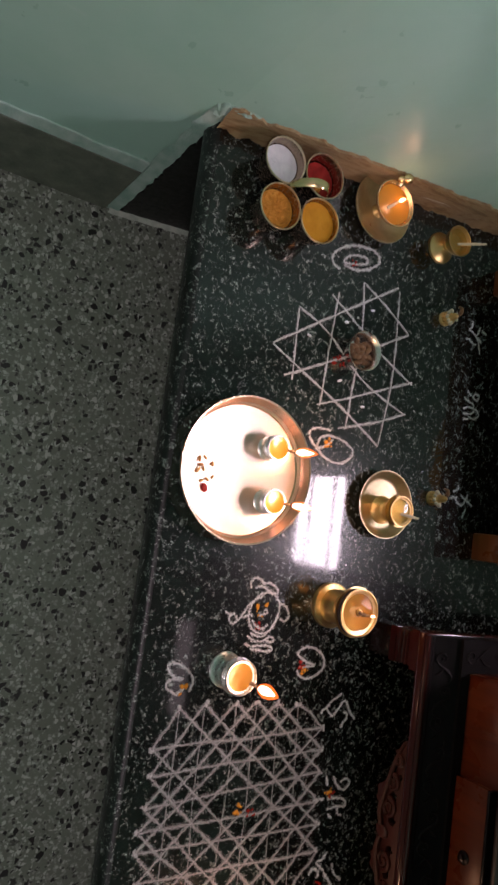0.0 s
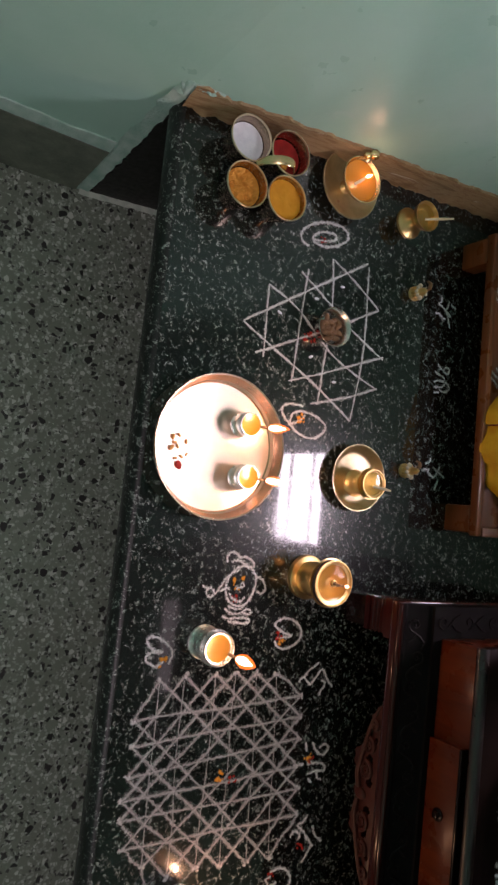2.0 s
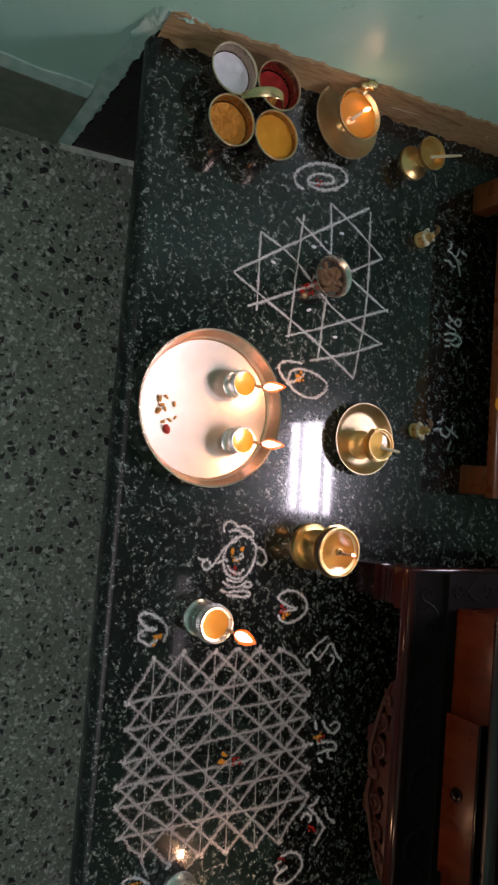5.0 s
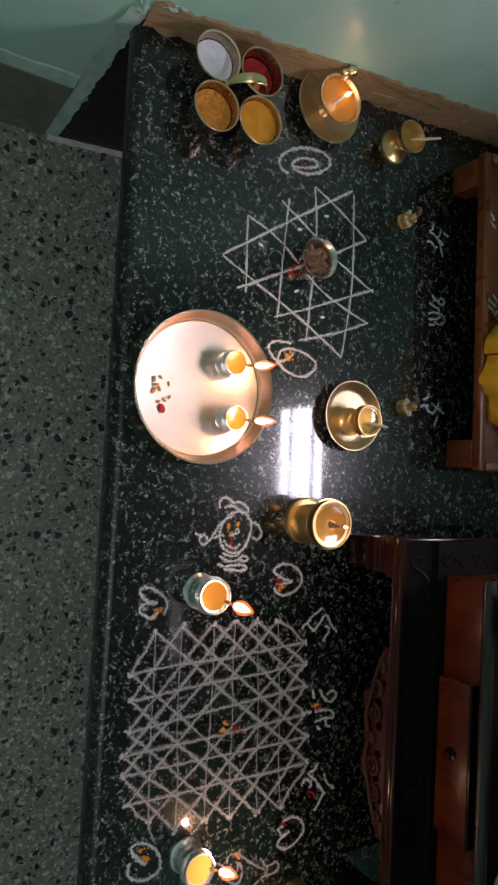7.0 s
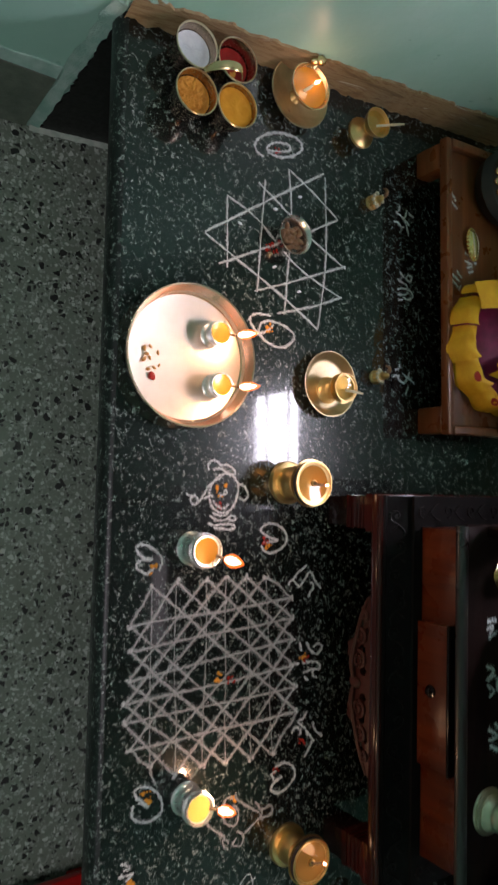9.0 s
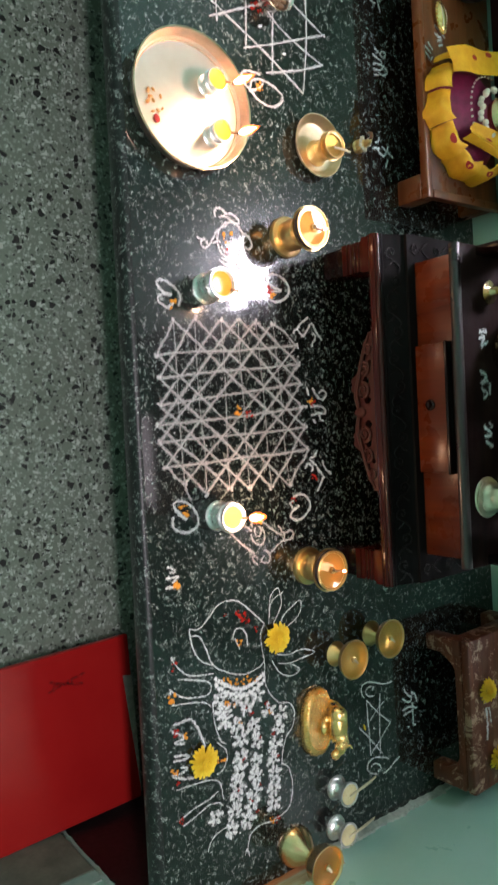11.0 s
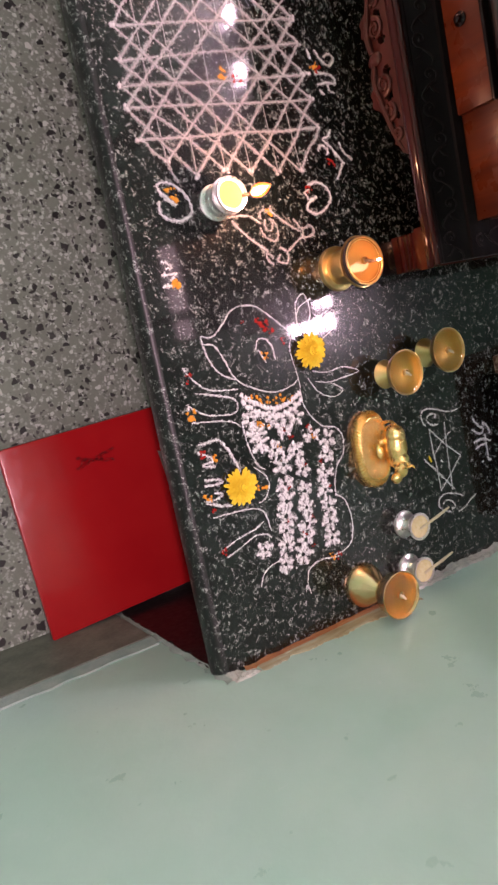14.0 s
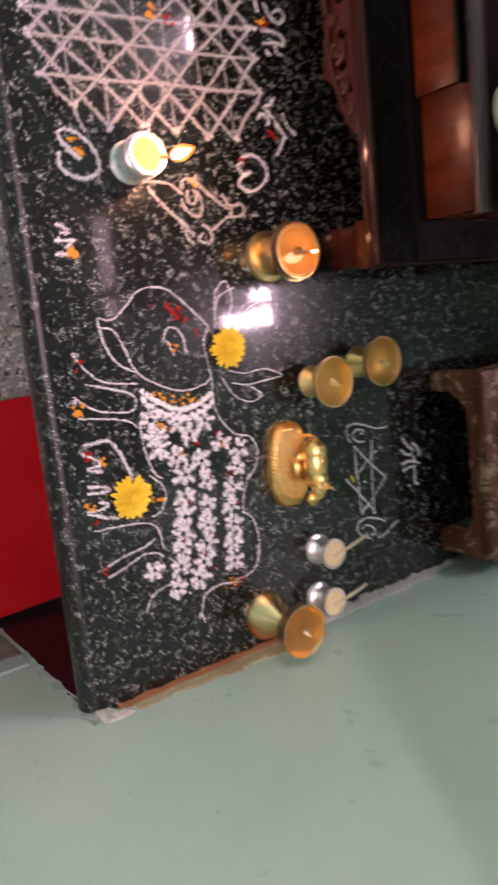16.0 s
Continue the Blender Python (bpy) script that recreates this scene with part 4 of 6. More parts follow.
def cow_drawing():
    cow = thing("cow_kolam", "white chalk cow with a garland of chalk blossoms", "chalk drawing")
    for rows in (COW_HEAD, COW_EARS, COW_FORELEGS, COW_HINDLEGS, COW_BACK, COW_HOOVES):
        for w, *c in rows:
            part("chalk_line", ribbon(bmesh.new(), list(zip(c[::2], c[1::2])), w * 0.92), CHALKDENSE, cow)
    # three rows of blossoms along the body, each of short thick petals dabbed outwards
    rows = ([(1.421, 0.091), (1.441, 0.096), (1.472, 0.119), (1.496, 0.128), (1.523, 0.124), (1.548, 0.120), (1.568, 0.114), (1.588, 0.109), (1.608, 0.105), (1.634, 0.096)],
            [(1.428, 0.126), (1.448, 0.142), (1.484, 0.154), (1.511, 0.158), (1.543, 0.154), (1.567, 0.151), (1.590, 0.146), (1.612, 0.138), (1.631, 0.128)],
            [(1.435, 0.166), (1.467, 0.187), (1.480, 0.213), (1.503, 0.207), (1.527, 0.196), (1.552, 0.190), (1.577, 0.190), (1.601, 0.187), (1.625, 0.184)])
    for x, y in [p for row in rows for p in row] + [(1.602, 0.068), (1.455, 0.098)]:
        bm = bmesh.new()
        turn0, size = rng.uniform(0, 6), rng.uniform(0.85, 1.1)
        n = rng.choice((5, 6, 6))
        for k in range(n):
            a = turn0 + 2 * math.pi * k / n + rng.uniform(-0.3, 0.3)
            ca, sa = math.cos(a), math.sin(a)
            r0, r1 = 0.0030 * size, 0.0160 * size * rng.uniform(0.75, 1.1)
            bend = 0.0022 * rng.uniform(-1, 1)
            rm = 0.5 * (r0 + r1)
            ribbon(bm, [(x + r0 * ca, y + r0 * sa), (x + rm * ca - bend * sa, y + rm * sa + bend * ca), (x + r1 * ca, y + r1 * sa)], 0.0074 * rng.uniform(0.75, 1.2), per=4)
            if rng.random() < 0.6:
                blot(bm, x + r1 * ca, y + r1 * sa, 0.0034 * rng.uniform(0.7, 1.2))
        for _ in range(4):
            blot(bm, x + 0.016 * rng.uniform(-1, 1), y + 0.016 * rng.uniform(-1, 1), rng.uniform(0.0010, 0.0020))
        part("chalk_blossom", bm, BLOSSOMCHALK, cow)
    bm = bmesh.new()
    for k in range(19):
        u = k / 18
        x, y = 1.386 + 0.020 * math.sin(u * math.pi) + 0.018 * u, 0.086 + 0.094 * u
        blot(bm, x, y, 0.0050)
        blot(bm, x + 0.010 + 0.003 * (k % 2), y, 0.0052)
    part("chalk_collar", bm, BLOSSOMCHALK, cow)
    return cow


cow_drawing()


def pinches(name, label, mat, rows):
    bm = bmesh.new()
    for x, y, r in rows:
        for _ in range(7):
            blot(bm, x + rng.uniform(-1, 1) * r * 1.1, y + rng.uniform(-1, 1) * r * 1.1, r * rng.uniform(0.2, 0.7))
    return solid(name, bm, mat, label, "coloured powder", kind="stuff")


pinches("red_powder", "pinches of red kumkum strewn on the chalk drawings", KUMKUM, [
    (1.289, 0.111, 0.003), (1.294, 0.135, 0.006), (1.301, 0.145, 0.006), (1.311, 0.155, 0.005), (1.326, 0.172, 0.004), (1.347, 0.012, 0.005), (1.446, 0.009, 0.005), (1.524, 0.005, 0.003), (1.585, 0.004, 0.006), (1.46, 0.15, 0.004), (1.53, 0.129, 0.003), (1.602, 0.139, 0.004),
    (1.655, 0.191, 0.005), (1.456, 0.183, 0.004), (1.448, 0.142, 0.003), (1.505, 0.163, 0.003), (1.548, 0.2, 0.003), (1.575, 0.117, 0.003), (1.625, 0.15, 0.003), (1.51, 0.192, 0.003), (1.583, 0.158, 0.003), (0.970, 0.188, 0.006), (0.961, 0.330, 0.005), (1.091, 0.322, 0.005), (0.710, 0.164, 0.006), (0.765, 0.249, 0.006), (0.138, 0.269, 0.005), (0.297, 0.254, 0.007), (0.304, 0.266, 0.004), (1.126, 0.271, 0.005)])
pinches("orange_powder", "pinches of orange turmeric strewn on the chalk drawings", TURMERIC, [
    (0.966, 0.168, 0.008), (0.958, 0.322, 0.006), (0.688, 0.168, 0.008), (0.799, 0.057, 0.006), (0.428, 0.253, 0.007), (0.774, 0.256, 0.006), (1.114, 0.049, 0.007), (1.342, 0.136, 0.005), (1.394, 0.005, 0.006), (1.456, 0.02, 0.005), (1.506, 0.001, 0.005), (1.513, 0.086, 0.006), (1.43, 0.105, 0.005), (1.222, 0.024, 0.007), (1.151, 0.192, 0.005), (1.652, 0.18, 0.005), (1.398, 0.11, 0.005), (1.404, 0.15, 0.005), (1.393, 0.097, 0.004), (1.402, 0.124, 0.004), (1.406, 0.137, 0.004), (1.408, 0.163, 0.004), (1.438, 0.118, 0.003), (1.468, 0.128, 0.003), (1.47, 0.19, 0.003)])

# five stray petals on the star
for x, y in ((0.271, 0.197), (0.234, 0.265), (0.203, 0.315), (0.329, 0.263), (0.362, 0.313)):
    solid("rice_grain", ball((0, 0, 0.0018), 0.0045, sx=0.5, sz=0.4, seg=10, rings=6), WHITEP, "white puffed grain lying on the granite", "grain", (x, y, 0), rng.uniform(-30, 30), "grains on the star")


# ---- lamps and vessels on the shelf ----
def flame(parent, x, y, z, h=0.02, lean=(0.0, 0.3), watts=FLAME_WATTS, slim=1.0):
    """A flame: a teardrop that gives off light, and its small lamp."""
    def drop(width, reach):
        bm = bmesh.new()
        seg, rows = 12, []
        for r, u in ((0.0, 0.0), (0.42, 0.07), (0.78, 0.20), (1.0, 0.38), (0.90, 0.55), (0.60, 0.74), (0.26, 0.9), (0.0, 1.0)):
            u *= reach
            c = Vector((x + lean[0] * u * h, y + lean[1] * u * h, z + u * h))
            w = width * h * r
            rows.append([bm.verts.new(c)] if r == 0 else [bm.verts.new(c + Vector((w * math.cos(k * 2 * math.pi / seg), w * math.sin(k * 2 * math.pi / seg), 0))) for k in range(seg)])
        for a, b in zip(rows, rows[1:]):
            for k in range(seg):
                j = (k + 1) % seg
                bm.faces.new([v for v in ((a[0],) if len(a) == 1 else (a[k], a[j]))] + [v for v in ((b[0],) if len(b) == 1 else (b[j], b[k]))])
        return bm

    f = part("flame", drop(0.29 * slim, 1.0), FLAME, parent, "bright yellow-white flame")
    core = part("flame_core", drop(0.175 * slim, 0.84), CORE, f)
    core.visible_shadow = False
    f.visible_shadow = False
    lamp_data = bpy.data.lights.new("flame_light", "POINT")
    lamp_data.energy, lamp_data.color, lamp_data.shadow_soft_size = watts, (1.0, 0.60, 0.30), 0.006
    ob = new("flame_light", lamp_data)
    ob.location = parent.matrix_basis @ Vector((x + lean[0] * h, y + lean[1] * h, z + h * 0.8 + 0.010))


def oil_lamp(label, at, rb, rc, h, metal, oil, shape="goblet", wick="edge", lit=False, wick_to=None, group="oil lamps", fh=0.02, level=0.30, lean=(0.0, 0.3), lip=0.0, watts=FLAME_WATTS, slim=1.0):
    """A footed lamp: foot and stem, cup, oil, wick and flame."""
    lamp = thing("oil_lamp", label, "oil lamp", at, 0.0, group)
    w = 0.45 * min(rb, rc)
    zc = h * 0.52
    if shape == "goblet":
        foot = [(0, 0), (rb, 0), (rb, h * 0.05), (rb * 0.97, h * 0.09), (rb * 0.80, h * 0.14), (rb * 0.62, h * 0.22), (w * 1.15, h * 0.33), (w, h * 0.42), (w * 1.1, h * 0.48), (w * 0.9, zc), (0, zc)]
    elif shape == "drum":
        w = rb * 0.66
        foot = [(0, 0), (rb, 0), (rb, h * 0.10), (rb * 0.97, h * 0.12), (rb * 0.93, h * 0.125), (w * 1.12, h * 0.14), (w * 1.12, h * 0.20), (w * 1.16, h * 0.30), (w * 1.08, h * 0.42), (w * 0.98, zc), (0, zc)]
    elif shape == "dome":
        w = rb * 0.26
        foot = [(0, 0), (rb, 0), (rb, h * 0.04), (rb * 0.97, h * 0.08), (rb * 0.84, h * 0.18), (rb * 0.60, h * 0.31), (rb * 0.37, h * 0.42), (w, h * 0.49), (w * 1.25, h * 0.53), (w, h * 0.56), (0, h * 0.56)]
    elif shape == "cone":
        w = rb * 0.22
        foot = [(0, 0), (rb, 0), (rb * 1.0, h * 0.03), (rb * 0.93, h * 0.07), (rb * 0.62, h * 0.24), (rb * 0.33, h * 0.42), (w, h * 0.50), (w * 1.3, h * 0.53), (w, h * 0.56), (0, h * 0.56)]
    else:
        w = rb * 0.8
        foot = [(0, 0), (rb, 0), (rb, h * 0.06), (rb * 0.9, h * 0.1), (w, h * 0.2), (w * 0.95, h * 0.3), (w * 1.02, h * 0.34), (w * 0.92, h * 0.4), (w * 0.92, zc), (0, zc)]
    part("foot", lathe(foot, 36), metal, lamp)
    if shape in ("cone", "dome"):
        zc = h * 0.53
    t = 0.0014
    cup = [(0, zc - 0.001), (w * 0.9, zc - 0.001), (rc * 0.62, zc + (h - zc) * 0.18), (rc * 0.88, zc + (h - zc) * 0.52), (rc * 0.97, h - 0.004), (rc + lip, h - 0.002), (rc + lip, h), (rc - t, h), (rc * 0.86 - t, zc + (h - zc) * 0.52), (rc * 0.58, zc + (h - zc) * 0.24), (0, zc + (h - zc) * 0.16)]
    if shape == "dome":
        cup[8:] = [(rc * 0.86 - t, zc + (h - zc) * 0.74), (rc * 0.58, zc + (h - zc) * 0.64), (0, zc + (h - zc) * 0.58)]
    if shape in ("drum", "ring"):
        cup = [(0, zc - 0.001), (w * 0.95, zc - 0.001), (rc * 0.84, zc + (h - zc) * 0.30), (rc * 0.92, zc + (h - zc) * 0.62), (rc * 0.90, h - 0.014), (rc * 1.07, h - 0.0115), (rc * 1.075, h - 0.0100), (rc * 0.80, h - 0.0094), (rc * 0.80, h - 0.0034), (rc * 1.01, h - 0.0022), (rc * 1.015, h - 0.0006), (rc * 1.0, h), (rc - t, h), (rc - 1.4 * t, h - 0.001), (rc * 0.86, zc + (h - zc) * 0.62), (rc * 0.5, zc + (h - zc) * 0.50), (0, zc + (h - zc) * 0.46)]
    part("cup", lathe(cup, 40), metal, lamp)
    # A black ring stands in for the shade under the drum's rim.
    if shape == "drum":
        part("groove_shade", lathe([(rc * 0.90, h - 0.0094), (rc * 1.005, h - 0.0088), (rc * 1.005, h - 0.0042), (rc * 0.90, h - 0.0034)], 40), CHAR_AND_SHADE, lamp, "black ring painted as the shade below the rim")
    zo = h - (h - zc) * level
    ro = rc * (0.84 if oil is GHEE else 0.86 + 0.10 * (1 - level)) if level < 0.5 else rc * 0.80
    part("oil", lathe([(0, zo + 0.0002), (ro * 0.9, zo), (ro * 0.97, zo + 0.0006)], 32), oil, lamp).visible_shadow = False
    if wick == "edge":
        wt = wick_to or (0.0, rc + 0.006, h + 0.004)
        start = (wt[0] * 0.62, wt[1] * 0.62, zo + 0.0005) if lit else (0.004, 0, zo)
        part("wick", tube([start, (start[0] * 0.4 + wt[0] * 0.6, start[1] * 0.4 + wt[1] * 0.6, (zo + wt[2]) / 2 + 0.002), wt], [0.0022, 0.0024, 0.0016], 8), BURNTWICK if lit else WICK, lamp)
        if lit:
            part("burnt_tip", ball((wt[0], wt[1], wt[2] + 0.0015), 0.003, sz=1.3, seg=8, rings=6), CHAR_AND_SHADE, lamp)
            flame(lamp, wt[0], wt[1], wt[2] + 0.001, fh, lean, watts, slim)
    elif wick == "centre":
        part("wick_holder", lathe([(0.0048, zo - 0.001), (0.0052, zo + 0.004), (0.0035, zo + 0.0045), (0.003, zo)], 14), metal, lamp)
        tip = (0.003, rc * 0.48, zo + 0.006) if lit else (0.006, 0.003, zo + 0.009)
        part("wick", tube([(0, 0, zo), (0.002, tip[1] * 0.4, zo + 0.005), tip], [0.0022, 0.0022, 0.0016], 8), BURNTWICK if lit else WICK, lamp)
        if lit:
            part("burnt_tip", ball((tip[0], tip[1], tip[2] + 0.001), 0.002, sz=1.4, seg=8, rings=6), CHAR_AND_SHADE, lamp)
            flame(lamp, tip[0], tip[1], tip[2] + 0.001, fh, lean, 0.022)
    return lamp


oil_lamp("wide brass lamp with ringed rim and burning wick", (0.676, 0.290, 0), 0.0345, 0.0345, 0.073, BRASS, BRASSOIL, "drum", "centre", True, fh=0.010, level=0.10)
oil_lamp("wide brass lamp with ringed rim and burning wick", (1.243, 0.292, 0), 0.0325, 0.0340, 0.066, BRASS, BRASSOIL, "drum", "centre", True, fh=0.010, level=0.10)
oil_lamp("small silver lamp full of orange oil with a burning wick", (0.772, 0.118, 0), 0.0250, 0.0240, 0.048, SILVER, OIL, "ring", "edge", True, (0.012, 0.026, 0.050), fh=0.034, level=0.18, lean=(0.15, 0.35), watts=0.16)
oil_lamp("small silver lamp full of golden oil with a burning wick", (1.130, 0.112, 0), 0.0240, 0.0225, 0.044, SILVER, GOLDOIL, "ring", "edge", True, (0.004, 0.026, 0.047), fh=0.030, level=0.18, lean=(-0.1, 0.4), watts=0.55)
oil_lamp("small brass lamp with clear oil and an unlit wick", (0.057, 0.449, 0), 0.0275, 0.0260, 0.047, BRASS, PALEOIL, "goblet", "edge", False, (-0.006, 0.050, 0.058), level=0.28)
oil_lamp("brass goblet lamp with clear oil and centre wick", (1.414, 0.348, 0), 0.0225, 0.0345, 0.047, BRASS, PALEOIL, "cone", "centre", False, level=0.16)
oil_lamp("brass goblet lamp with clear oil and centre wick", (1.399, 0.441, 0), 0.0235, 0.0350, 0.051, BRASS, PALEOIL, "cone", "centre", False, level=0.16)
oil_lamp("little silver lamp filled with pale ghee and a long wick", (1.653, 0.328, 0), 0.0220, 0.0215, 0.035, SILVER, GHEE, "goblet", "edge", False, (-0.012, 0.062, 0.040), level=0.08)
oil_lamp("little silver lamp filled with pale ghee and a long wick", (1.723, 0.320, 0), 0.0220, 0.0215, 0.035, SILVER, GHEE, "goblet", "edge", False, (-0.010, 0.060, 0.040), level=0.08)
oil_lamp("tall brass lamp with a flared foot close to the wall", (1.7155, 0.224, 0), 0.0345, 0.0350, 0.083, PALEBRASS, DARKOIL, "dome", "centre", False, level=0.10)


def thali():
    plate = thing("steel_plate", "round steel plate with upturned rim, glaring in the lamplight", "plate", (0.491, 0.105, 0))
    R = 0.105
    part("dish", lathe([(0, 0.0), (R * 0.90, 0.0), (R * 0.925, 0.002), (R * 0.99, 0.022), (R, 0.0245), (R, 0.026), (R * 0.985, 0.0255), (R * 0.975, 0.0235), (R * 0.905, 0.0030), (R * 0.88, 0.0022), (0, 0.0022)], 72), THALI, plate)
    part("rim", lathe([(R * 0.890, 0.0026), (R * 0.912, 0.0045), (R * 0.970, 0.0235), (R * 0.980, 0.0262), (R * 1.004, 0.0266), (R * 1.006, 0.0245)], 72), FLAMETINTRIM, plate, "polished rim tinted with the orange of the flames")


thali()
for x, y, dx, dy in ((0.454, 0.147, 0.002, 0.026), (0.531, 0.150, 0.002, 0.026)):
    oil_lamp("little steel lamp with orange oil burning on the plate", (x, y, 0.0022), 0.0185, 0.0180, 0.029, SILVER, OIL, "ring", "edge", True, (dx, dy, 0.032), fh=0.042, level=0.15, lean=(0.05, 0.25), group="lamps on the plate", watts=0.5, slim=0.62)
for i, (x, y, r) in enumerate(((0.484, 0.037, 0.0035), (0.481, 0.046, 0.003), (0.492, 0.040, 0.0035), (0.500, 0.036, 0.004), (0.489, 0.058, 0.003), (0.511, 0.052, 0.003), (0.514, 0.043, 0.003), (0.507, 0.060, 0.0025), (0.497, 0.045, 0.003))):
    solid("grain", ball((0, 0, r * 0.5), r, sx=1.3, sy=0.7, sz=0.5, seg=10, rings=6), GRAIN, "orange grain of turmeric rice lying on the plate", "grain", (x, y, 0.0022), i * 47, "grains on the plate")
solid("red_petal", ball((0, 0, 0.002), 0.006, sx=1.1, sy=0.8, sz=0.35, seg=12, rings=6), REDDOT, "small dark red petal on the plate", "petal", (0.523, 0.049, 0.0022), 20)

# dish lamp by the wall
dish_lamp = thing("dish_lamp", "brass lamp standing in a beaded brass saucer, burning", "oil lamp", (0.040, 0.300, 0), 0, "oil lamps")
part("saucer", lathe([(0, 0), (0.030, 0), (0.034, 0.004), (0.050, 0.014), (0.0555, 0.019), (0.0555, 0.021), (0.050, 0.018), (0.032, 0.008), (0, 0.006)], 48), DISHBRASS, dish_lamp)
bm = bmesh.new()
for k in range(72):
    a = 2 * math.pi * k / 72
    ball((0.0552 * math.cos(a), 0.0552 * math.sin(a), 0.0205), 0.0019, bm, seg=6, rings=4)
part("bead_rim", bm, DISHBRASS, dish_lamp)
part("stem", lathe([(0.012, 0.006), (0.009, 0.012), (0.007, 0.019), (0.011, 0.024), (0.008, 0.028), (0, 0.028)], 24), PALEBRASS, dish_lamp)
part("cup", lathe([(0, 0.026), (0.014, 0.026), (0.027, 0.032), (0.0350, 0.041), (0.0375, 0.048), (0.036, 0.048), (0.033, 0.042), (0.024, 0.035), (0, 0.031)], 40, at=(0.0, 0.002, 0)), PALEBRASS, dish_lamp)
part("oil", lathe([(0, 0.043), (0.0325, 0.0428)], 32, at=(0.0, 0.002, 0)), OIL, dish_lamp)
part("wick", tube([(0.010, -0.010, 0.043), (0.002, 0, 0.046), (-0.004, 0.006, 0.050)], [0.0022, 0.0024, 0.0018], 8), WICK, dish_lamp)
bm = bmesh.new()
for k in range(5):
    a = 2 * math.pi * k / 5
    bm.faces.new([bm.verts.new((0.030 + r * math.cos(a + d), -0.016 + r * math.sin(a + d), 0.0120)) for r, d in ((0.0006, -0.6), (0.0040, 0.0), (0.0006, 0.6))])
part("star_mark", bm, REDDOT, dish_lamp, "small red star mark", False)
flame(dish_lamp, -0.005, 0.007, 0.049, 0.016, (0, 0.2), 0.05)
bm = tube([(-0.033, 0.010, 0.044), (-0.039, 0.012, 0.050), (-0.042, 0.014, 0.054)], [0.004, 0.0035, 0.003], 8)
ball((-0.041, 0.014, 0.057), 0.0075, bm, sy=1.3, seg=10, rings=8)
ball((-0.038, 0.004, 0.054), 0.0055, bm, sy=1.5, seg=10, rings=8)
part("finial", bm, PALEBRASS, dish_lamp, "small cast brass finial")

# brass saucer with a glassy lamp
saucer = thing("brass_saucer", "shallow brass saucer on the granite", "saucer", (0.512, 0.368, 0))
part("bowl", lathe([(0, 0), (0.036, 0), (0.042, 0.002), (0.0515, 0.0125), (0.0545, 0.0165), (0.0548, 0.018), (0.0535, 0.018), (0.050, 0.0135), (0.0435, 0.0055), (0.041, 0.0036), (0.037, 0.003), (0, 0.003)], 56), DISHBRASS, saucer)
oil_lamp("small brass lamp with yellow oil standing in a saucer", (0.521, 0.372, 0.003), 0.0225, 0.0235, 0.049, BRASS, PALEOIL, "ring", "edge", False, (0.008, 0.034, 0.050), level=0.14)

# bowl of nuts on the star
bowl = thing("steel_bowl", "small steel bowl heaped with brown betel nuts", "bowl", (0.281, 0.284, 0))
part("body", lathe([(0, 0), (0.017, 0), (0.021, 0.004), (0.027, 0.018), (0.0295, 0.029), (0.0318, 0.031), (0.0312, 0.0325), (0.0285, 0.030), (0.025, 0.018), (0.019, 0.007), (0, 0.006)], 40), STEEL, bowl)
for k in range(17):
    a, r = k * 2.4, 0.0195 * math.sqrt((k + 0.3) / 17)
    tilt = Euler((rng.uniform(-0.5, 0.5), rng.uniform(-0.5, 0.5), rng.uniform(0, 6))).to_matrix().to_4x4()
    part("nut", ball((r * math.cos(a), r * math.sin(a), 0.0175 + 0.001 * (1 - r / 0.0195) + 0.004 * rng.random()), 0.0058, sx=1.5, sy=0.75, sz=0.8, seg=8, rings=6, turn=tilt), NUT, bowl)


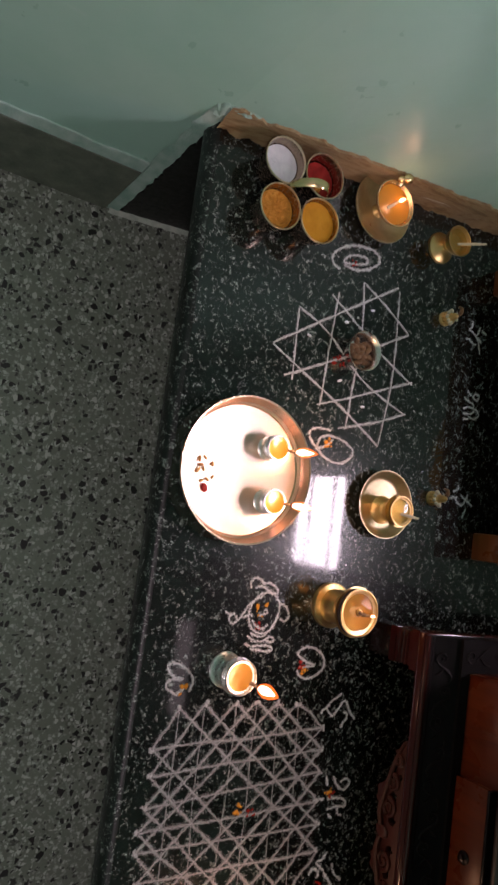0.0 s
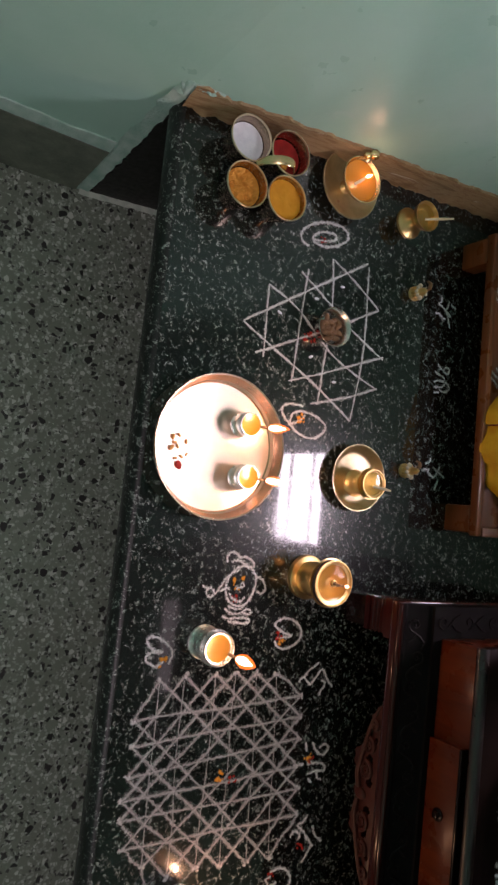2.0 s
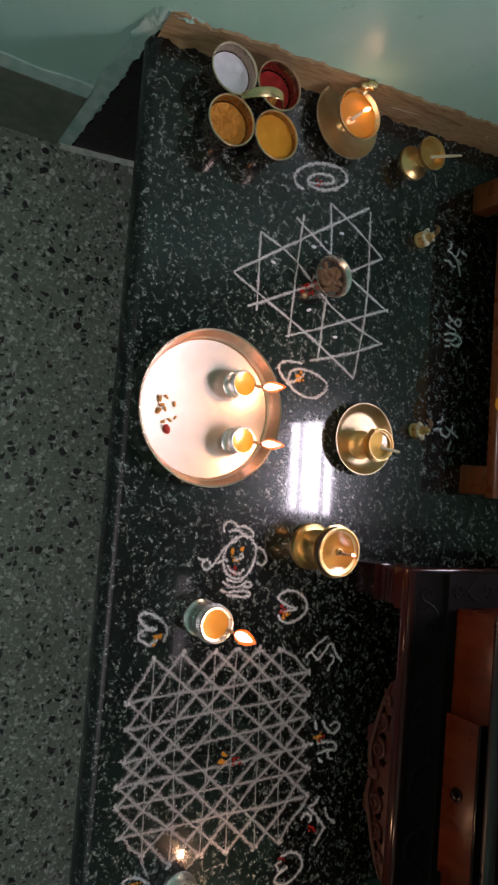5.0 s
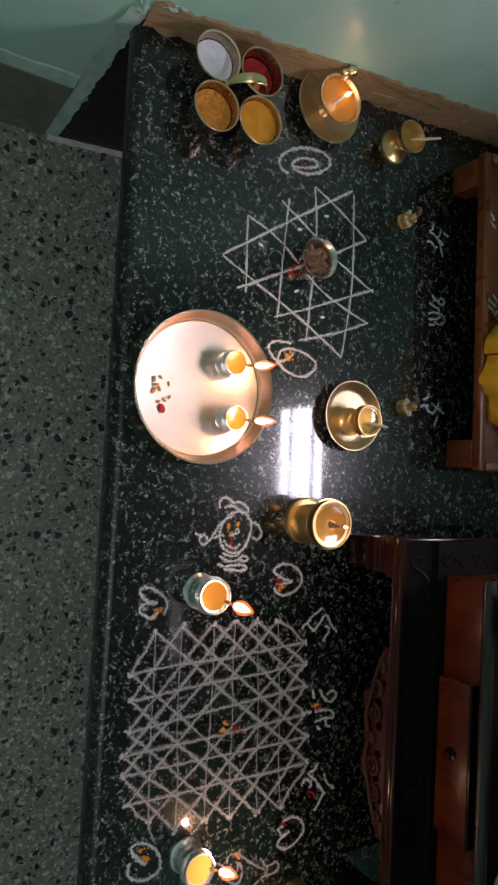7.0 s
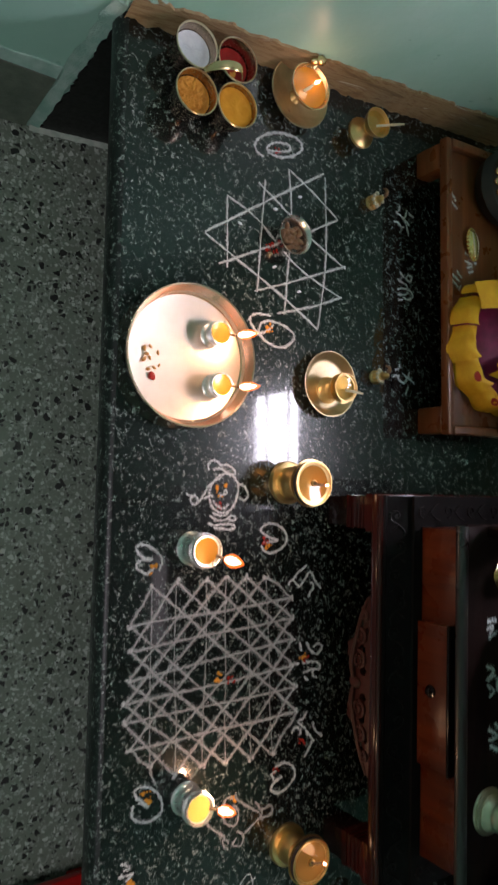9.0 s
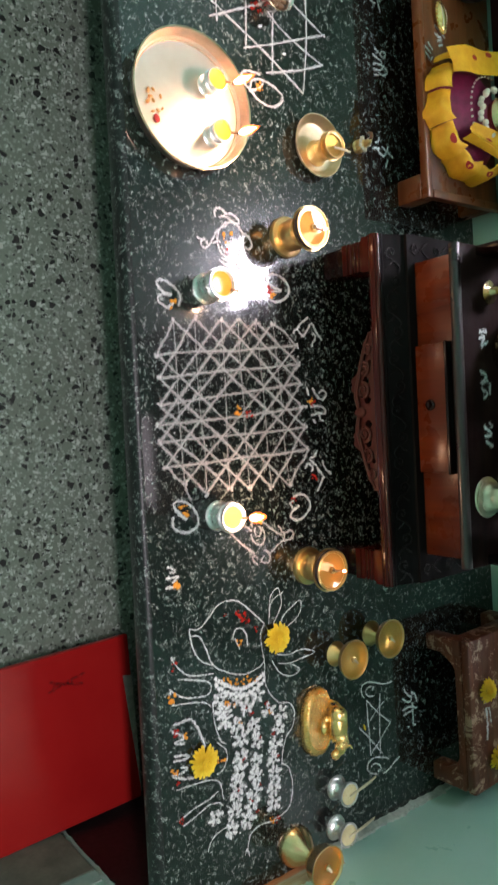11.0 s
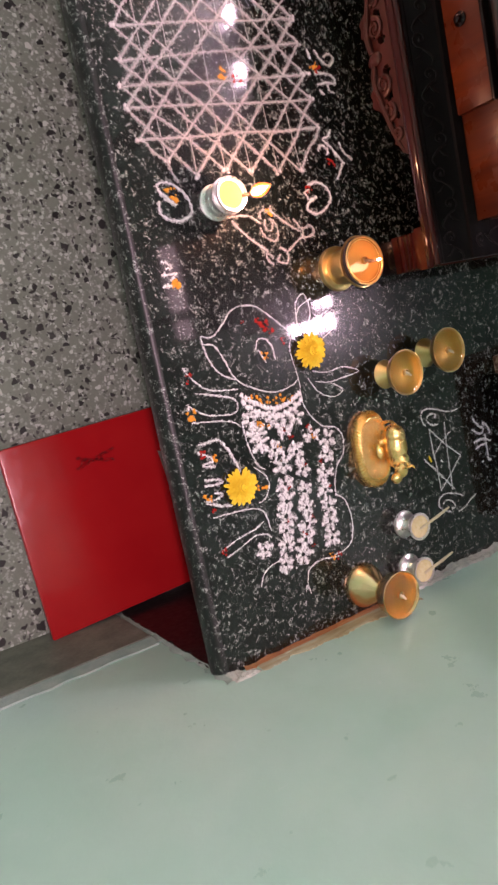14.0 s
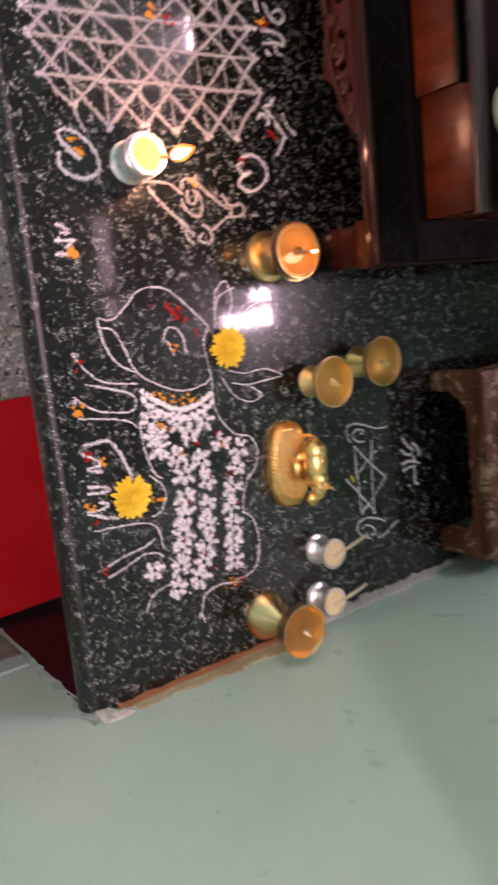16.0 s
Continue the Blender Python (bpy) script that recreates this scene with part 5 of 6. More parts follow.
# four joined powder cups
CUPMETAL = varied("tarnished_steel", (0.34, 0.25, 0.18), (0.46, 0.35, 0.26), 30, 0.2, 1.0, 0.05)
RIMMETAL = varied("bright_rim_metal", (0.78, 0.62, 0.42), (0.88, 0.74, 0.54), 60, 0.25, 1.0, 0.05)
caddy = thing("powder_caddy", "four joined steel cups of coloured ritual powders with a strap handle", "powder holder", (0.0805, 0.1265, 0))
R = 0.0335
for x, y, mat, lev, rough, what in ((-0.0345, -0.0345, WHITEP, 0.035, 0.001, "white flour"), (-0.0345, 0.0345, REDP, 0.031, 0.0012, "dark red kumkum"), (0.0345, -0.0345, ORANGEP, 0.036, 0.0042, "crumbly orange turmeric"), (0.0345, 0.0345, OCHREP, 0.042, 0.0008, "smooth ochre turmeric")):
    cup = part("cup", lathe([(0, 0), (R * 0.60, 0), (R * 0.66, 0.003), (R * 0.90, 0.030), (R * 0.97, 0.046), (R, 0.049), (R * 0.985, 0.051), (R * 0.95, 0.049), (R * 0.87, 0.030), (R * 0.62, 0.006), (0, 0.005)], 44, at=(x, y, 0)), CUPMETAL, caddy, "steel cup of " + what)
    bm = bmesh.new()
    n, rows = 60, []
    rl = R * (0.60 + 0.355 * (lev / 0.049))
    for i in range(15):
        r = rl * i / 14
        ring = []
        for k in range(1 if i == 0 else n):
            a = 2 * math.pi * k / n
            px, py = x + r * math.cos(a), y + r * math.sin(a)
            heap = 0.0035 * noise.noise((px * 60, py * 60, lev * 50)) + 0.0015 * (1 - i / 14)
            heap += rough * noise.noise((px * 330, py * 330, lev)) + rough * 0.5 * noise.noise((px * 700, py * 700, lev))
            ring.append(bm.verts.new((px, py, lev + heap * min(1.0, (14 - i) / 2 + 0.2))))
        rows.append(ring)
    for a, b in zip(rows, rows[1:]):
        for k in range(n):
            j = (k + 1) % n
            bm.faces.new((a[0], b[k], b[j]) if len(a) == 1 else (a[k], b[k], b[j], a[j]))
    part("rim", lathe([(R * 0.95, 0.0495), (R * 0.965, 0.0518), (R * 1.0, 0.0522), (R * 1.022, 0.0508), (R * 1.005, 0.0492)], 44, at=(x, y, 0)), RIMMETAL, cup, "thin bright rolled rim")
    heap_part = part("powder", bm, mat, cup, what)
    if mat is REDP:
        bm = bmesh.new()
        for k in range(26):
            a, r = rng.uniform(-0.9, 0.5), rng.uniform(0.3, 0.95)
            blot(bm, x + 0.018 * r * math.cos(a), y + 0.018 * r * math.sin(a), 0.0035, lev + 0.0015)
        part("orange_crumbs", bm, ORANGEP, heap_part, "spilled orange turmeric")
bm = tube([(-0.002, -0.022, 0.050), (-0.003, -0.012, 0.066), (-0.004, 0.006, 0.078), (-0.005, 0.024, 0.076), (-0.004, 0.036, 0.060)], [0.0045, 0.0065, 0.007, 0.0065, 0.005], 10, flat=0.25)
part("handle", bm, PALEBRASS, caddy, "bent brass strap handle")
part("post", lathe([(0, 0.0), (0.006, 0.0), (0.0045, 0.03), (0.0045, 0.052), (0, 0.053)], 16, at=(-0.001, -0.02, 0)), PALEBRASS, caddy)


# ---- small figures ----
def figurine(at, turn, tall):
    """A little idol: gilt block, pale flowers at its shoulders and a curled brown plume."""
    fig = bmesh.new()
    lathe([(0, 0), (0.0125, 0), (0.0128, 0.003), (0.0105, 0.005), (0.0102, 0.012), (0.0118, 0.0145), (0.0090, 0.018), (0.0060, 0.022), (0.0062, 0.026), (0.0035, tall - 0.004), (0, tall)], 16, fig)
    for z in (0.0065, 0.0105):
        for k in range(12):
            a = 2 * math.pi * k / 12
            ball((0.0106 * math.cos(a), 0.0106 * math.sin(a), z), 0.0017, fig, seg=6, rings=4)
    gilt = len(fig.faces)
    for x, y, z, r in ((0.0105, -0.002, 0.018, 0.0046), (-0.0105, -0.002, 0.018, 0.0046), (0.0, -0.0095, 0.017, 0.0036), (0.0065, -0.0075, 0.018, 0.0034), (-0.0065, -0.0075, 0.018, 0.0034), (0.005, 0.004, 0.026, 0.0030), (-0.005, 0.003, 0.027, 0.0028)):
        ball((x, y, z), r, fig, sy=0.85, seg=9, rings=6)
    pale = len(fig.faces)
    tube([(-0.002, 0.003, 0.024), (-0.006, 0.006, 0.032), (-0.013, 0.006, 0.034), (-0.017, 0.002, 0.030)], [0.0034, 0.0036, 0.0028, 0.0014], 8, fig, 5)
    ob = solid("figurine", fig, BRASS, "tiny gilt figurine with pale flowers and brown plume", "figurine", at, turn, "small figurines")
    ob.data.materials.append(PEARL)
    ob.data.materials.append(NUT)
    for k, poly in enumerate(ob.data.polygons):
        poly.material_index = int(k >= gilt) + int(k >= pale)
    return ob


figurine((0.178, 0.474, 0), 0, 0.034)
figurine((0.490, 0.482, 0), 15, 0.038)


def cow_statue():
    bm = bmesh.new()
    def edge_at(a):
        # rounded before, flatter behind, with drawn-in shoulders
        c, s = math.cos(a), math.sin(a)
        r = 1 / (abs(c) ** 2.6 + abs(s) ** 2.6) ** (1 / 2.6)
        return 0.059 * r * c * (1 - 0.10 * max(0.0, -s) ** 2), (0.036 if s < 0 else 0.030) * r * s

    n = 198
    rings = []
    for k, z, rib in ((0.985, 0.0, 0.0), (1.0, 0.002, 0.016), (0.99, 0.007, 0.018), (0.93, 0.0125, 0.016), (0.84, 0.0150, 0.012), (0.815, 0.0160, 0.0), (0.785, 0.0160, 0.0), (0.765, 0.0128, 0.0), (0.0, 0.0128, 0.0)):
        if k:
            spots = [(edge_at(2 * math.pi * i / n), k + (rib if i % 3 else -rib)) for i in range(n)]
            rings.append([bm.verts.new((q * x, q * y, z - (0.0 if q > k or not rib else min(z, 0.0016)))) for (x, y), q in spots])
        else:
            rings.append([bm.verts.new((0, 0, z))])
    for a, b in zip(rings, rings[1:]):
        for i in range(n):
            j = (i + 1) % n
            bm.faces.new((a[i], a[j], b[0]) if len(b) == 1 else (a[i], a[j], b[j], b[i]))
    bm.faces.new(rings[0][::-1])
    plate = len(bm.faces)
    def lump(x, y, z, r, sx, sy, sz, tilt=0.0):
        ball((x, y, z), r, bm, sx, sy, sz, 16, 10, Matrix.Rotation(tilt, 4, "Y"))
    lump(-0.002, 0.014, 0.042, 0.018, 1.7, 0.95, 1.0)
    lump(-0.019, 0.014, 0.042, 0.0175, 1.0, 0.95, 1.0)
    lump(0.018, 0.014, 0.045, 0.0155, 1.0, 0.9, 1.1)
    lump(0.032, 0.008, 0.054, 0.0105, 1.3, 0.95, 0.95, 0.4)
    lump(0.043, 0.000, 0.050, 0.0078, 1.2, 1.2, 0.95, 0.5)
    for x, y in ((-0.024, 0.006), (-0.024, 0.022), (0.018, 0.006), (0.020, 0.022)):
        tube([(x, y, 0.040), (x, y, 0.024), (x + 0.001, y, 0.012)], [0.0055, 0.004, 0.0042], 8, bm)
    for s in (-1, 1):
        tube([(0.030, 0.010 + s * 0.005, 0.060), (0.028, 0.010 + s * 0.009, 0.066), (0.031, 0.010 + s * 0.008, 0.071)], [0.0025, 0.002, 0.001], 6, bm)
        lump(0.026, 0.010 + s * 0.010, 0.056, 0.004, 0.7, 1.6, 0.6)
    tube([(-0.034, 0.014, 0.048), (-0.040, 0.014, 0.038), (-0.038, 0.014, 0.022)], [0.003, 0.0022, 0.003], 6, bm)
    for k in range(14):
        a = 2 * math.pi * k / 14
        ball((0.0235 + 0.003 * math.cos(a), 0.012 + 0.0125 * math.cos(a), 0.048 + 0.0135 * math.sin(a)), 0.0019, bm, seg=8, rings=6)
    for x in (-0.026, -0.014, -0.002, 0.010):
        tube([(x, 0.001, 0.038), (x, 0.004, 0.052), (x, 0.014, 0.0575), (x, 0.024, 0.052)], [0.0012, 0.0014, 0.0012], 6, bm, 4)
    # the calf, its head raised to the udder
    lump(0.002, -0.007, 0.028, 0.0085, 1.6, 0.85, 0.95)
    lump(-0.013, -0.003, 0.033, 0.0060, 1.1, 1.3, 0.9, -0.4)
    lump(-0.015, 0.003, 0.035, 0.0040, 0.9, 1.4, 0.8)
    for x in (-0.008, 0.010):
        for y in (-0.011, -0.003):
            tube([(x, y, 0.024), (x + 0.001, y, 0.012)], [0.0028, 0.0024], 6, bm)
    tube([(0.015, -0.008, 0.031), (0.019, -0.009, 0.026), (0.018, -0.010, 0.019)], [0.0018, 0.0014, 0.0018], 6, bm)
    golden = len(bm.faces)
    lump(0.0285, 0.019, 0.050, 0.0052, 0.8, 1.2, 0.9)
    ob = solid("cow_statue", bm, GOLD, "gilt statuette of a cow and calf on a ribbed hatched base", "statue", (1.518, 0.289, 0), -3)
    m, t, b = material("hatched_gilt", (0.98, 0.66, 0.26), 0.26, 1.0)
    check = node(t, "ShaderNodeTexVoronoi", Scale=420.0, Randomness=0.0)
    mp = node(t, "ShaderNodeMapping")
    mp.inputs["Rotation"].default_value = (0.0, 0.0, 0.78)
    t.links.new(coords(t), mp.inputs[0])
    t.links.new(mp.outputs[0], check.inputs["Vector"])
    bump(t, b, check.outputs["Distance"], 1.0, 0.003)
    ob.data.materials.append(m)
    ob.data.materials.append(REDDOT)
    for k, poly in enumerate(ob.data.polygons):
        poly.material_index = 2 if k >= golden else int(k < plate and 0.0126 < poly.center.z < 0.0130 and poly.normal.z > 0.9)
    return ob


cow_statue()


def blossom(at, r, turn):
    """A chrysanthemum: rings of strap petals that rise to the middle."""
    fl = thing("chrysanthemum", "yellow chrysanthemum head with many strap petals", "flower", at, turn, "yellow flowers")
    petals = bmesh.new()
    for ring, (n, rad, lift, length) in enumerate(((24, 0.25, 0.06, 0.78), (24, 0.24, 0.22, 0.68), (22, 0.20, 0.40, 0.58), (18, 0.15, 0.58, 0.46), (14, 0.10, 0.78, 0.34), (9, 0.04, 1.0, 0.24))):
        for k in range(n):
            a = 2 * math.pi * (k + 0.5 * (ring % 2)) / n + rng.uniform(-0.12, 0.12)
            d, s = Vector((math.cos(a), math.sin(a), 0)), Vector((-math.sin(a), math.cos(a), 0))
            L = r * length * rng.uniform(0.85, 1.12)
            up = lift + rng.uniform(-0.08, 0.08)
            rows = []
            for u, w, cup in ((0, 0.4, 0), (0.35, 0.9, 0.02), (0.7, 1.0, 0.05), (0.92, 0.7, 0.04), (1.0, 0.25, 0.02)):
                c = d * (r * rad + L * u * math.cos(up)) + Vector((0, 0, 0.005 + r * 0.08 * ring + L * u * math.sin(up) - 0.10 * L * u * u))
                hw = r * 0.115 * w
                rows.append([petals.verts.new(c - s * hw + Vector((0, 0, r * cup))), petals.verts.new(c), petals.verts.new(c + s * hw + Vector((0, 0, r * cup)))])
            for p, q in zip(rows, rows[1:]):
                for j in (0, 1):
                    petals.faces.new((p[j], p[j + 1], q[j + 1], q[j]))
    ball((0, 0, r * 0.42), r * 0.34, petals, sz=0.7, seg=10, rings=6)
    part("petals", petals, PETAL, fl)
    part("calyx", lathe([(0, 0), (r * 0.3, 0.0), (r * 0.42, 0.004), (r * 0.3, 0.008), (0, 0.009)], 16), material("green_calyx", (0.08, 0.13, 0.03), 0.7)[0], fl)


blossom((1.350, 0.211, 0.002), 0.0255, 0)
blossom((1.504, 0.050, 0.002), 0.0255, 40)

# ---- low red stool on the floor ----
stool = thing("low_stool", "low square stool with glossy red enamel top on the floor", "stool", (1.568, -0.024, FLOOR), 1.0)
part("top", box(-0.168, 0.168, -0.145, 0.145, 0.032, 0.050, 0.003), REDBOARD, stool)
for x in (-0.14, 0.14):
    for y in (-0.12, 0.12):
        part("leg", box(x - 0.015, x + 0.015, y - 0.015, y + 0.015, 0.0, 0.032, 0.002), REDBOARD, stool)
part("worn_edge", prism([(-0.088, 0.126), (-0.084, 0.1452), (0.160, 0.1452)], 0.0495, 0.0508), varied("bare_worn_edge", (0.15, 0.12, 0.10), (0.26, 0.22, 0.19), 60, 0.7), stool, "bare edge where the red paint has worn off")
bm = bmesh.new()
for c in ([(-0.040, 0.010), (0.0, 0.0), (0.035, -0.008)], [(-0.035, -0.010), (-0.005, 0.002), (0.03, 0.012)], [(-0.03, 0.0), (0.01, 0.004)]):
    ribbon(bm, [(y - 0.11, x + 0.012) for x, y in c], 0.004, 0.050)
part("scratch_mark", bm, powder("dark_scuff", (0.13, 0.008, 0.008), (0.20, 0.01, 0.01), 300, 0.62, 0.2, False), stool)


# ---- the wooden shrine ----
shrine = thing("wooden_shrine", "dark lacquered wooden shrine with carved apron and a drawer", "shrine", (0.975, 0.0, 0), -1.2)
AX = 0.292


def carved_block():
    """Square red block with turned grooves on its faces."""
    prof = [(0, 0.050), (0.026, 0.050), (0.026, 0.061)]
    for k in range(4):
        z = 0.062 + 0.009 * k
        prof += [(0.0225, z), (0.0255, z + 0.002), (0.0255, z + 0.007), (0.0225, z + 0.0088)]
    prof += [(0.029, 0.0985), (0.029, 0.118), (0, 0.118)]
    bm = lathe([(r * 1.4142, z) for r, z in prof], 4)
    bmesh.ops.rotate(bm, verts=bm.verts, matrix=Matrix.Rotation(math.pi / 4, 3, "Z"))
    return bm


for x in (-AX + 0.030, AX - 0.030):
    for y in (0.394, 0.760):
        f = part("foot", box(-0.024, 0.024, -0.024, 0.024, 0.0, 0.050, 0.004), ROSEWOOD, shrine, "dark polished square foot")
        f.location = (x, y, 0)
        f = part("block", carved_block(), MAROONWOOD, shrine, "grooved red wood block")
        f.location = (x, y, 0)


def carved_apron():
    """Scrolled apron: two long swags meeting at a crest."""
    bm = bmesh.new()
    n, deep = 120, 16

    def depth(u):
        v = abs(u)
        d = 0.012 + 0.046 * math.exp(-((v - 0.34) / 0.26) ** 2) + 0.030 * math.exp(-(v / 0.10) ** 2) + 0.013 * math.exp(-((v - 0.84) / 0.06) ** 2)
        return (d + 0.0022 * math.cos(v * 46)) * min(1.0, (1 - v) / 0.05 + 0.15)

    holes = ((0.15, 0.42, 0.05, 0.16), (0.36, 0.36, 0.075, 0.14), (0.58, 0.40, 0.05, 0.16))
    grid = []
    for i in range(n + 1):
        u = i / n * 2 - 1
        grid.append([bm.verts.new((0.137 * u, 0.366 - 0.004 * math.sin(math.pi * j / deep), 0.118 - depth(u) * j / deep)) for j in range(deep + 1)])
    for i in range(n):
        v = abs((i + 0.5) / n * 2 - 1)
        for j in range(deep):
            w = (j + 0.5) / deep
            if not any(((v - a) / p) ** 2 + ((w - b) / q) ** 2 < 1 for a, b, p, q in holes):
                bm.faces.new((grid[i][j], grid[i + 1][j], grid[i + 1][j + 1], grid[i][j + 1]))
    loose = [v for v in bm.verts if not v.link_faces]
    bmesh.ops.delete(bm, geom=loose, context="VERTS")
    bmesh.ops.solidify(bm, geom=bm.faces[:], thickness=-0.009)
    for s in (-1, 1):
        for cx, cz, r in ((0.036, 0.092, 0.014), (0.072, 0.096, 0.012), (0.104, 0.104, 0.008)):
            pts = [(s * (cx + r * (1 - i / 16) * math.cos(i * 0.75)), 0.361, cz + r * (1 - i / 16) * math.sin(i * 0.75)) for i in range(14)]
            tube(pts, [0.0034, 0.0018], 6, bm, 2)
        tube([(s * 0.008, 0.361, 0.080), (s * 0.03, 0.359, 0.078), (s * 0.062, 0.359, 0.086), (s * 0.104, 0.360, 0.098), (s * 0.132, 0.362, 0.110)], [0.004, 0.0045, 0.004, 0.003, 0.002], 6, bm, 5)
    ball((0, 0.361, 0.085), 0.009, bm, sz=1.3, sy=0.6)
    return bm


part("carved_apron", carved_apron(), APRON, shrine, "scrolled red carved apron")
part("base_rail", box(-AX, AX, 0.358, 0.80, 0.118, 0.132, 0.003), MAROONWOOD, shrine)
# moulded plinth with low carving on its sloping face
bm = bmesh.new()
prof = [(0.360, 0.132), (0.361, 0.139), (0.367, 0.141), (0.372, 0.139), (0.404, 0.150), (0.409, 0.153), (0.409, 0.158), (0.425, 0.160), (0.78, 0.160), (0.78, 0.132)]
ends = [[bm.verts.new((x, y, z)) for y, z in prof] for x in (-AX + 0.003, AX - 0.003)]
n = len(prof)
for k in range(n):
    bm.faces.new((ends[0][k], ends[0][(k + 1) % n], ends[1][(k + 1) % n], ends[1][k]))
bm.faces.new(ends[0][::-1])
bm.faces.new(ends[1])
part("plinth", bm, CARVED, shrine)
part("front_bead", tube([(-AX + 0.003, 0.3605, 0.1365), (AX - 0.003, 0.3605, 0.1365)], [0.0045, 0.0045], 10), MAROONWOOD, shrine, "polished maroon bead moulding")
for k in range(13):
    # a running vine: a rosette and a leaf that swings up or down in turn
    bm = bmesh.new()
    x = -AX + 0.035 + k * (2 * AX - 0.07) / 12 + 0.002 * rng.uniform(-1, 1)
    s = 1 if k % 2 else -1
    at_y = lambda x_, y_: (x_, y_, 0.1455 + (y_ - 0.388) * 0.36)
    curl = [at_y(x + 0.011 * (1 - i / 15) * math.cos(i * 0.62), 0.388 + s * 0.003 + 0.011 * s * (1 - i / 15) * math.sin(i * 0.62)) for i in range(14)]
    tube(curl, [0.0015, 0.0007], 6, bm, 2)
    tube([at_y(x + 0.011, 0.388 + s * 0.003), at_y(x + 0.018, 0.388 - s * 0.006), at_y(x + 0.026, 0.388 - s * 0.011), at_y(x + 0.034, 0.388 - s * 0.008)], [0.0012, 0.0020, 0.0015, 0.0006], 6, bm, 4)
    tube([at_y(x + 0.014, 0.388), at_y(x + 0.021, 0.388 + s * 0.006), at_y(x + 0.024, 0.388 + s * 0.012)], [0.0009, 0.0018, 0.0006], 6, bm, 4)
    ball(at_y(x, 0.388 + s * 0.003), 0.0022, bm, sz=0.7, seg=10, rings=6)
    part("carved_scroll", bm, SCROLLWOOD, shrine, "low relief carved vine scroll")
for side in (-1, 1):
    for k in range(5):
        bm = bmesh.new()
        y = 0.425 + 0.055 * k
        s = 1 if k % 2 else -1
        x = side * 0.266
        tube([(x + 0.010 * (1 - i / 15) * math.cos(i * 0.62), y + s * 0.010 * (1 - i / 15) * math.sin(i * 0.62), 0.1612) for i in range(14)], [0.0015, 0.0007], 6, bm, 2)
        tube([(x - side * 0.006, y + 0.010, 0.1608), (x + side * 0.006, y + 0.022, 0.1618), (x + side * 0.012, y + 0.034, 0.1608)], [0.0009, 0.0019, 0.0006], 6, bm, 4)
        tube([(x + side * 0.002, y + 0.014, 0.1608), (x - side * 0.010, y + 0.026, 0.1616), (x - side * 0.014, y + 0.040, 0.1606)], [0.0009, 0.0017, 0.0006], 6, bm, 4)
        part("carved_scroll", bm, SCROLLWOOD, shrine, "low relief carved vine scroll")
part("carcass", box(-0.242, 0.242, 0.424, 0.77, 0.160, 0.248, 0.001), REDWOOD, shrine, "red lacquered box")
part("drawer_front", box(-0.104, 0.104, 0.413, 0.4235, 0.163, 0.222, 0.0015), REDWOOD, shrine)
part("drawer_lip", box(-0.106, 0.106, 0.409, 0.4235, 0.222, 0.227, 0.001), ROSEWOOD, shrine)
# Thin black strip on the solid carcass, painted as a gap's shade.
part("slot_shade", box(-0.106, 0.106, 0.4228, 0.4238, 0.2275, 0.242), BLACKP, shrine, "black strip painted as the shaded gap above the drawer")
lock = part("lock_plate", lathe([(0, 0), (0.009, 0), (0.009, 0.002), (0.005, 0.003), (0.0045, 0.008), (0, 0.009)], 20), ROSEWOOD, shrine)
lock.matrix_basis = pose(-0.006, 0.413, 0.190, 90, 0, 0)
bm = box(-0.252, 0.252, 0.404, 0.78, 0.250, 0.262, 0.004, seg=3)
part("shelf_board", bm, BOARDWOOD, shrine, "dark shelf board with polished front edge")
part("shelf_bead", tube([(-0.25, 0.402, 0.255), (0.25, 0.402, 0.255)], [0.0085, 0.0085], 16), BEADWOOD, shrine, "rounded lacquered front edge")
# Unseen upper shrine, added: its boards are sized to cut the window's reflection.
for x in (-0.242, 0.242):
    part("post", box(x - 0.014, x + 0.014, 0.67, 0.70, 0.262, 1.05, 0.003), ROSEWOOD, shrine)
part("back_panel", box(-0.318, 0.270, 0.755, 0.775, 0.262, 1.05, 0.003), ROSEWOOD, shrine)
part("reflection_blocker", prism([(-0.312, 0.777), (0.323, 0.777), (0.323, 0.800), (-0.312, 0.800)], 0.705, 1.05, 0.003), ROSEWOOD, shrine, "unseen dark board added to cut the window's reflection")
for x in (-0.242, 0.242):
    part("side_blocker", box(x - 0.008, x + 0.008, 0.445, 0.530, 0.262, 1.05, 0.003), ROSEWOOD, shrine)
part("unseen_canopy", box(-0.29, 0.29, 0.62, 0.754, 1.05, 1.09, 0.004), ROSEWOOD, shrine)

SHELF = 0.262


def pot(name, label, at, profile, mat, category="pot", oilmat=None, group=""):
    p = thing(name, label, category, at, 0.0, group)
    part("body", lathe(profile, 40), mat, p)
    return p


def round_pot(r, h, neck):
    return [(0, 0), (r * 0.6, 0), (r * 0.85, h * 0.12), (r, h * 0.36), (r * 0.97, h * 0.52), (r * 0.8, h * 0.70), (neck, h * 0.80), (neck * 0.97, h * 0.88), (neck * 1.22, h * 0.98), (neck * 1.20, h), (neck * 0.95, h * 0.92), (neck * 0.85, h * 0.82), (r * 0.7, h * 0.6), (r * 0.8, h * 0.3), (0, h * 0.08)]


